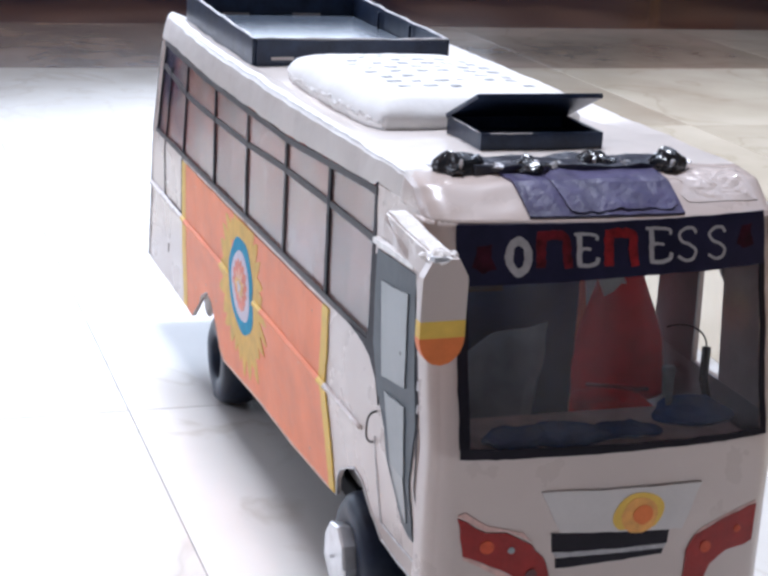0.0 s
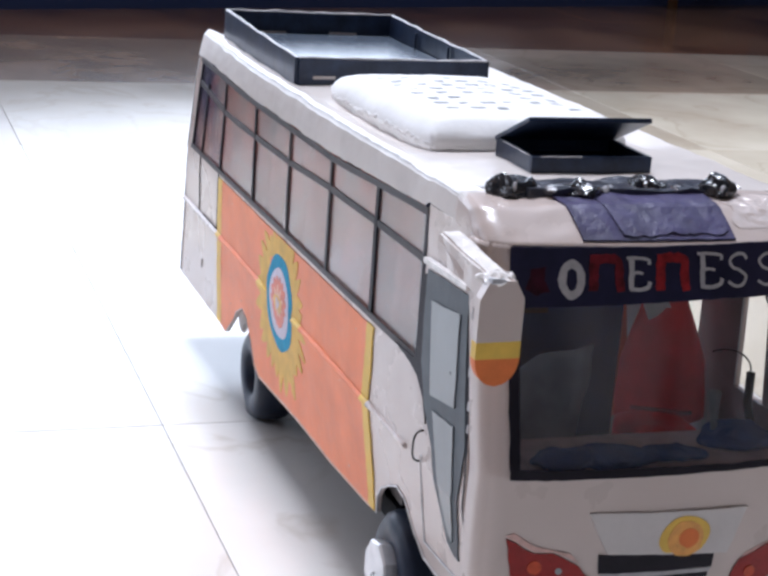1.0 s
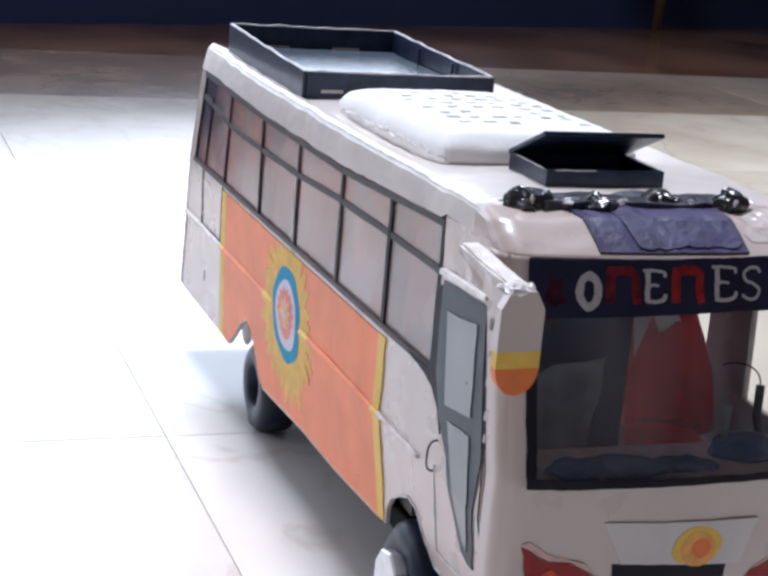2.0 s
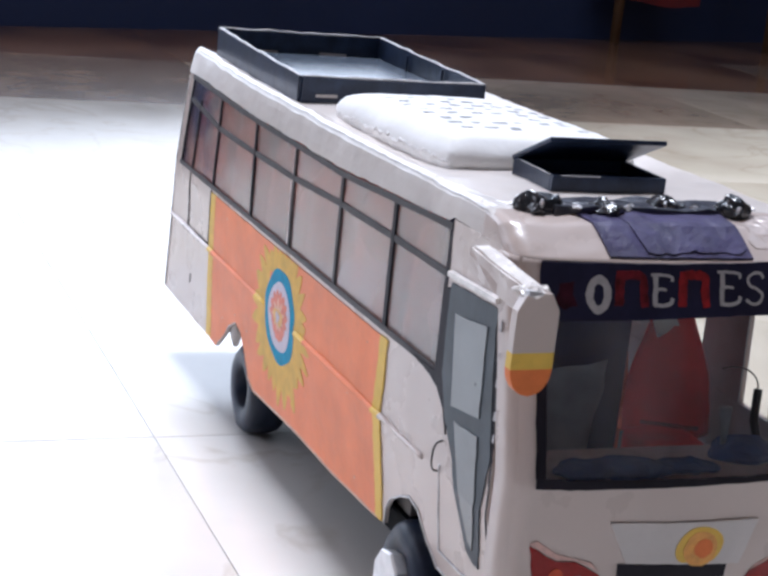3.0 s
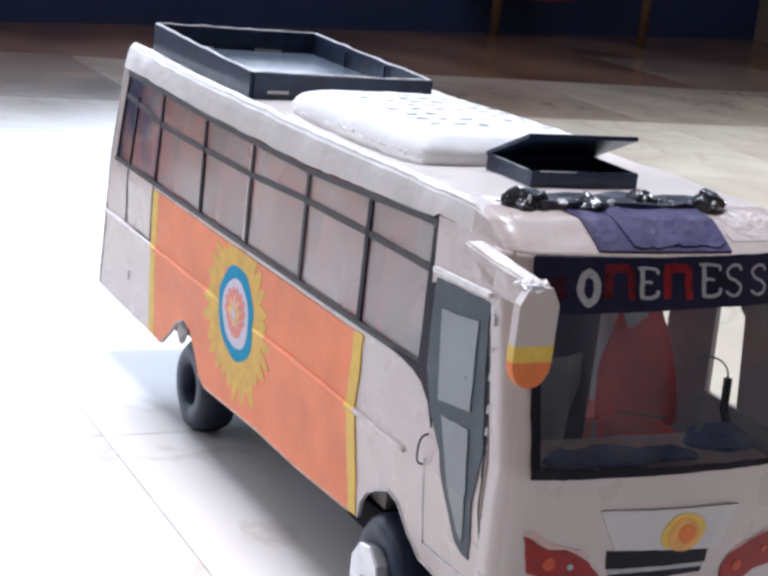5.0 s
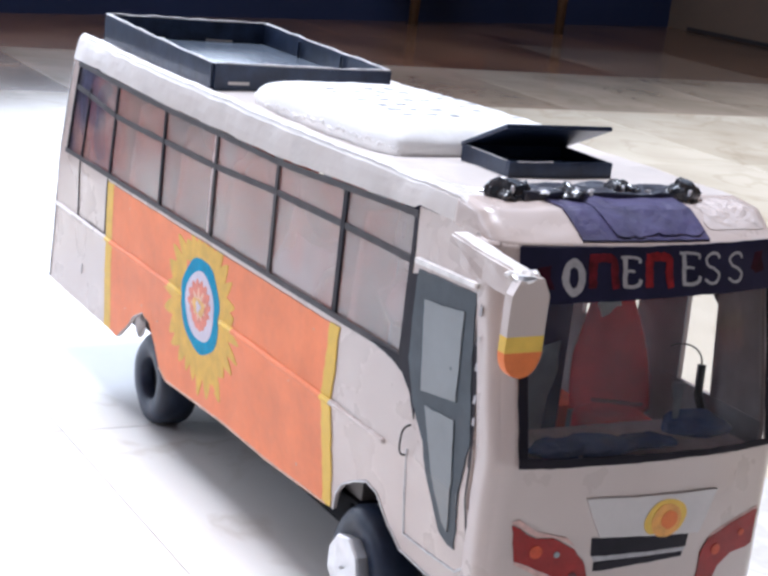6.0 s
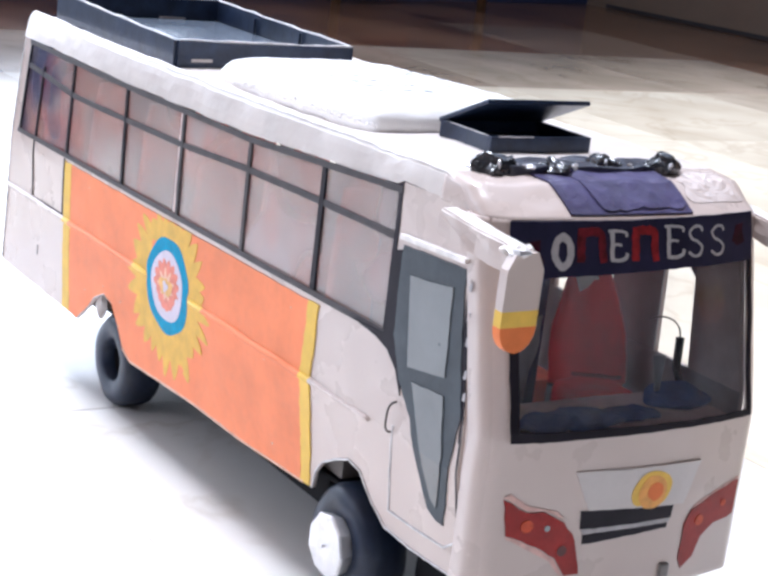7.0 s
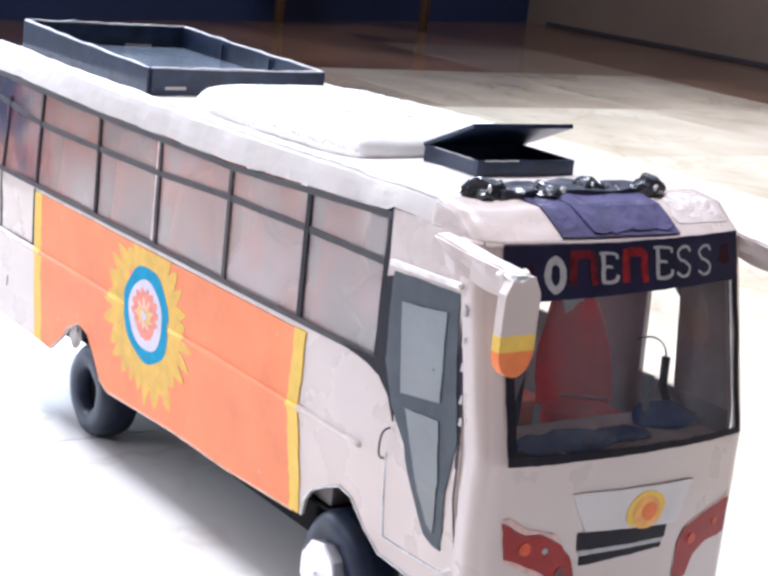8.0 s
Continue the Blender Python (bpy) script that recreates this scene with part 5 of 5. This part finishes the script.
for _i, (_x, _y) in enumerate(((0.1480, -0.060), (0.1465, -0.020), (0.1450, 0.026), (0.1475, 0.064), (0.1430, -0.083))):
    _k = box(-0.0018, 0.0018, -0.0060, 0.0060, -0.0006, 0.0006)
    bmesh.ops.subdivide_edges(_k, edges=_k.edges[:], cuts=3, use_grid_fill=True)
    part("foil_streak", moved(crumple(_k, 0.0018, 260, _i), Matrix.Translation((_x, _y, 0.3262)) @ Matrix.Rotation(random.uniform(-0.9, 0.9), 4, "Z") @ Matrix.Rotation(0.6, 4, "Y")), FOIL, BUS, "strip of silver foil in the tape")
part("tape_end", crumple(tube([(0.122, -0.098, 0.3210), (0.130, -0.090, 0.3222), (0.139, -0.080, 0.324)], 0.0018, 6), 0.0008, 200), FOIL, BUS)


# mirrors on boxy arms
def mirror(y, s):
    root = new("mirror")
    root.parent = BUS
    tagged(root, "boxy white mirror with a yellow and orange tip on an arm")
    a, b = Vector((0.161, y + s * 0.002, 0.3010)), Vector((0.2360, y, 0.2945))
    w, h = 0.0068, 0.0045
    bm = bmesh.new()
    ends = []
    for p, k in ((a, 1.0), (a.lerp(b, 0.5), 0.95), (b, 0.95)):
        ends.append([bm.verts.new(p + Vector((0, sy * w * k, h if sz > 0 else -0.0120))) for sy, sz in ((-1, -1), (1, -1), (1, 1), (-1, 1))])
    for p, q in zip(ends, ends[1:]):
        for k in range(4):
            bm.faces.new((p[k], p[(k + 1) % 4], q[(k + 1) % 4], q[k]))
    bm.faces.new(ends[0])
    bm.faces.new(ends[-1])
    bmesh.ops.bevel(bm, geom=bm.edges[:], offset=0.0012, segments=2, affect="EDGES")
    bmesh.ops.subdivide_edges(bm, edges=bm.edges[:], cuts=2, use_grid_fill=True)
    bm.normal_update()
    # upward faces get the brighter white, so sunlight is in their colour
    for f in bm.faces:
        f.material_index = 1 if f.normal.z > 0.6 else 0
    part("arm", crumple(crumple(bm, 0.0014, 90, y), 0.0007, 260, y), [WHITE, TAPE_AND_SUNLIT_WHITE], root, "white card mirror arm with sunlight painted on its top faces")
    half, top, low = 0.0132, 0.2980, 0.2395

    def outline(z0, z1):
        def width(z):
            if z < low + 0.016:
                k = (z - (low + 0.016)) / 0.016
                return half * math.sqrt(max(0.0, 1 - k * k))
            if z > top - 0.010:
                return half * (1 - 0.42 * (z - top + 0.010) / 0.010)
            return half
        n = 14
        zs = [z0 + (z1 - z0) * k / n for k in range(n + 1)]
        rim = [(s * width(z) * 0.96, z) for z in zs] + [(-s * width(z), z) for z in reversed(zs)]
        keep = []
        for q in rim:
            if not keep or (Vector(q) - Vector(keep[-1])).length > 1e-5:
                keep.append(q)
        if (Vector(keep[0]) - Vector(keep[-1])).length < 1e-5:
            keep.pop()
        return keep

    place = lambda u, z, o: Vector((0.2290 + o + 0.10 * (u * s) * 1.0 * 0.3, y + u, z))
    part("mirror_body", sheet(outline(0.2645, top), place, 0.003, 0.0100, 0.008, 0.0004), WHITE, root, "white card mirror back")
    part("yellow_band", sheet(outline(0.2550, 0.2645), place, 0.003, 0.0100, 0.008), YELLOW, root, "yellow painted band")
    part("orange_tip", sheet(outline(low, 0.2550), place, 0.003, 0.0100, 0.008), ORANGE_TIP, root, "orange painted rounded tip")
    c = bmesh.new()
    bmesh.ops.create_icosphere(c, subdivisions=3, radius=1.0)
    moved(c, Matrix.Translation((0.2310, y, 0.2970)) @ Matrix.Diagonal((0.0070, 0.0105, 0.0042, 1)))
    part("crumpled_tape", crumple(crumple(c, 0.0050, 120, y), 0.0016, 300, 3.0), TAPE_AND_SUNLIT_WHITE, root, "crumpled glossy tape at the joint")
    part("foil_clip", crumple(moved(box(-0.003, 0.003, -0.004, 0.004, -0.0015, 0.0015, bevel=0.0006), Matrix.Translation((0.2380, y - s * -0.004, 0.2985))), 0.0015, 200, y), FOIL, root)


mirror(-0.1205, -1)
mirror(0.1080, 1)

# inside of the bus
part("inside_floor", box(-0.585, 0.150, -0.090, 0.090, 0.1122, 0.1128), INNER, BUS, "grey card floor inside")
part("dash_ledge", crumple(box(0.150, 0.2135, -0.092, 0.094, 0.1640, 0.1715, bevel=0.001), 0.001, 60), PINK_GREY, BUS, "pinkish grey card ledge behind the windscreen")
for _x, _y, _z, _a, _b, _h in ((0.192, -0.022, 0.174, 0.014, 0.034, 0.006), (0.196, -0.052, 0.175, 0.010, 0.022, 0.006), (0.188, 0.020, 0.173, 0.012, 0.022, 0.005), (0.172, 0.074, 0.174, 0.018, 0.028, 0.009)):
    _k = bmesh.new()
    bmesh.ops.create_icosphere(_k, subdivisions=3, radius=1.0)
    moved(_k, Matrix.Translation((_x, _y, _z)) @ Matrix.Diagonal((_a, _b, _h, 1)))
    part("dashboard_lump", crumple(crumple(_k, 0.0045, 70, _y), 0.0015, 220, 2.0), DASH_BLUE, BUS, "crumpled blue plastic on the ledge")


def seat(x, y, w, top, material, name, taper=0.75, z0=0.120, lean=0.012):
    r = new(name)
    r.parent = BUS
    part("seat", box(x - 0.008, x + 0.040, y - w / 2, y + w / 2, z0 + 0.0005, z0 + 0.020, bevel=0.005), material, r, "red cloth seat")
    bm = bmesh.new()
    rows = []
    for k in range(9):
        f = k / 8
        hw = w / 2 * (1 - (1 - taper) * f) * (1 if f < 0.9 else 0.82)
        cx, z = x - 0.006 - lean * f, z0 + (top - z0) * f
        rows.append([bm.verts.new((cx + dx, y + dy, z)) for dx, dy in ((0.008 - 0.003 * f, -hw), (0.010 - 0.003 * f, 0), (0.008 - 0.003 * f, hw), (-0.006 + 0.002 * f, hw), (-0.006 + 0.002 * f, -hw))])
    for p, q in zip(rows, rows[1:]):
        for k in range(5):
            bm.faces.new((p[k], p[(k + 1) % 5], q[(k + 1) % 5], q[k]))
    bm.faces.new(rows[0])
    bm.faces.new(rows[-1])
    part("backrest", bm, material, r, "red cloth backrest", smooth=True)
    part("seat_base", box(x - 0.006, x + 0.034, y - w / 2 + 0.006, y + w / 2 - 0.006, 0.0755, z0, bevel=0.001), INNER_DARK, r)


def draped_back(x, y, z0, top):
    """A backrest under a hanging cloth: narrow at the top, bulging in the middle, folds down its face."""
    bm = bmesh.new()
    n, m = 24, 18
    profile = ((0.0, 0.0310), (0.12, 0.0320), (0.27, 0.0300), (0.43, 0.0225), (0.56, 0.0150), (0.68, 0.0110), (1.0, 0.0095))
    rows = []
    for k in range(n + 1):
        f = k / n
        i = max(j for j in range(len(profile) - 1) if profile[j][0] <= f)
        (f0, w0), (f1, w1) = profile[i], profile[i + 1]
        w = w0 + (w1 - w0) * (f - f0) / (f1 - f0)
        row = []
        for j in range(m):
            a = math.tau * j / m
            fold = 1 + 0.10 * noise.noise(Vector((math.cos(a) * 2.2, math.sin(a) * 2.2, f * 2.4)))
            row.append(bm.verts.new((x - 0.034 * f + (0.019 - 0.010 * f) * math.cos(a) * fold, y + 0.008 * f + w * math.copysign(abs(math.sin(a)) ** 0.8, math.sin(a)) * fold, z0 + (top - z0) * f)))
        rows.append(row)
    for p, q in zip(rows, rows[1:]):
        for j in range(m):
            bm.faces.new((p[j], p[(j + 1) % m], q[(j + 1) % m], q[j]))
    bm.faces.new(rows[0])
    bm.faces.new(rows[-1])
    return bm


_driver = new("driver_seat")
_driver.parent = BUS
part("backrest", draped_back(0.094, 0.063, 0.160, 0.290), SEAT_RED, _driver, "bright red cloth draped over the backrest", smooth=True)
_k = box(0.104, 0.146, 0.022, 0.066, 0.1385, 0.1700, bevel=0.006)
bmesh.ops.subdivide_edges(_k, edges=[e for e in _k.edges if e.calc_length() > 0.012], cuts=5, use_grid_fill=True)
part("seat", crumple(_k, 0.003, 45, 1.0), SEAT_RED, _driver, "red cloth seat", smooth=True)
part("piping", crumple(tube([(0.118, 0.027, 0.176), (0.122, 0.045, 0.1745), (0.120, 0.062, 0.171), (0.117, 0.072, 0.169)], 0.0015, 8), 0.001, 90), CLOTH_RED, _driver, "dull red fold where the cloth meets the seat", smooth=True)
part("seat_base", box(0.092, 0.132, 0.028, 0.074, 0.1130, 0.1600, bevel=0.001), INNER_DARK, _driver)
# white patch added for the bright window gap beyond the seat
part("window_gap_patch", crumple(moved(box(-0.0006, 0.0006, -0.0075, 0.0075, -0.009, 0.009), Matrix.Translation((0.0875, 0.0540, 0.2360)) @ Matrix.Rotation(0.45, 4, "X")), 0.002, 120), PLATE_WHITE, BUS, "white patch that stands in for the bright window gap")
for _i in range(6):
    for _y in (-0.0705 + 0.037 * (-0.520 + 0.103 * _i), 0.066):
        seat(-0.520 + 0.103 * _i, _y, 0.052, 0.272, SEAT_ORANGE, "passenger_seat", taper=0.45)
part("partition", box(0.055, 0.058, -0.100, 0.046, 0.113, 0.302), DARK_PANEL, BUS, "dark partition behind the driver")
for _y0, _y1 in ((-0.070, -0.046), (-0.036, -0.010)):
    part("brown_patch", crumple(box(0.0585, 0.0595, _y0, _y1, 0.222, 0.268), 0.001, 90), BROWN_PANEL, BUS, "faded brown patch on the partition")
_k = sheet([(-0.098, 0.1135), (-0.008, 0.1135), (-0.002, 0.2165), (-0.016, 0.2140), (-0.030, 0.2075), (-0.052, 0.1960), (-0.076, 0.1865), (-0.098, 0.1790)], lambda a, b, off: Vector((0.112 + 0.010 * math.sin(a * 40) + off, a, b)), 0.0, 0.0012, 0.010)
part("plastic_screen", crumple(_k, 0.005, 40, 5.0), INNER_PLASTIC, BUS, "creased grey plastic sheet beside the driver seat", smooth=True)
for _i, (_x, _r) in enumerate(((-0.566, CLOTH_BLUE), (-0.545, CLOTH_RED), (-0.520, CLOTH_BLUE), (-0.492, CLOTH_RED))):
    _k = bmesh.new()
    bmesh.ops.create_icosphere(_k, subdivisions=3, radius=1.0)
    moved(_k, Matrix.Translation((_x, -0.1015, 0.252 - 0.006 * _i)) @ Matrix.Diagonal((0.020, 0.007, 0.038, 1)))
    part("hanging_cloth", crumple(_k, 0.005, 60, _i * 3.0), _r, BUS, "dull cloth hanging behind the rear window film", smooth=True)
part("mirror_stick", tube([(0.160, 0.094, 0.166), (0.146, 0.095, 0.185), (0.1445, 0.0955, 0.206)], 0.0030, 8), BLACK_AND_SHADE, BUS, "black stick with a bent wire", smooth=True)
part("bent_wire", tube([Vector((0.1442, 0.0955 - 0.024 * (1 - math.cos(a)) * 0.9, 0.206 + 0.016 * math.sin(a))) for a in (math.pi * 0.62 * k / 12 for k in range(13))], 0.0006, 6), WIRE, BUS, "thin bent wire", smooth=True)
# solid cone added in place of a pale reflection in the windscreen
part("reflection_cone", moved(tube([(0.0, 0.0, 0.203), (0.0, 0.0015, 0.188), (0.0, 0.004, 0.163)], 0.0045, 10, taper=0.15), Matrix.Translation((0.168, 0.057, 0.0))), PALE, BUS, "pale tapering cone that stands in for a windscreen reflection", smooth=True)

# ---- chair by the back wall ----
CHAIR = tagged(new("chair"), "low wooden chair with dark red cloth by the navy wall", "chair")
CHAIR.location = (0, 0, 0)
for _x, _y in ((-3.72, 2.075), (-3.72, 2.655), (-3.98, 2.30)):
    part("leg", tube([(_x, _y, 0.0), (_x, _y, 0.44)], 0.016, 10, taper=1.3), WOOD, CHAIR, "brown wooden leg", smooth=True)
part("seat", box(-3.98, -3.70, 2.04, 2.69, 0.44, 0.475, bevel=0.008), WOOD, CHAIR, "brown wooden seat")
_c = bmesh.new()
box(-3.715, -3.695, 2.00, 2.36, 0.138, 0.476, bm=_c)
bmesh.ops.subdivide_edges(_c, edges=_c.edges[:], cuts=8, use_grid_fill=True)
part("cloth", crumple(_c, 0.018, 9, 2.0), RED_CLOTH, CHAIR, "dark red cloth hanging from the seat")

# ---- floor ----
FLOOR = tagged(part("floor", box(-5.0, 3.8, -3.7, 5.0, -0.12, -0.0035), GROUT), "polished cream marble tile floor with shade towards the walls in the tile colour", "floor", kind="structure")
TILE_W, JOINT, TX, TY = 0.60, 0.0007, -0.334, -0.186
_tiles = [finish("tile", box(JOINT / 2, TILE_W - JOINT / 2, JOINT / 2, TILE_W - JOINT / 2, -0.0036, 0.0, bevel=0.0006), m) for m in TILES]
_back, _right = BACK_M.inverted(), RIGHT_M.inverted()
for _i in range(-8, 7):
    for _j in range(-6, 9):
        _p = Vector((TX + (_i + 0.5) * TILE_W, TY + (_j + 0.5) * TILE_W, 0))
        # nearer the walls the tile colour darkens to stand in for shade
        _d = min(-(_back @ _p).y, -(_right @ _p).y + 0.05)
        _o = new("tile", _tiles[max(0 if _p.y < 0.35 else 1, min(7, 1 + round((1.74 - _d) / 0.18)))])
        _o.location = (TX + _i * TILE_W, TY + _j * TILE_W, random.uniform(-0.0002, 0.0))
        _o.parent = FLOOR
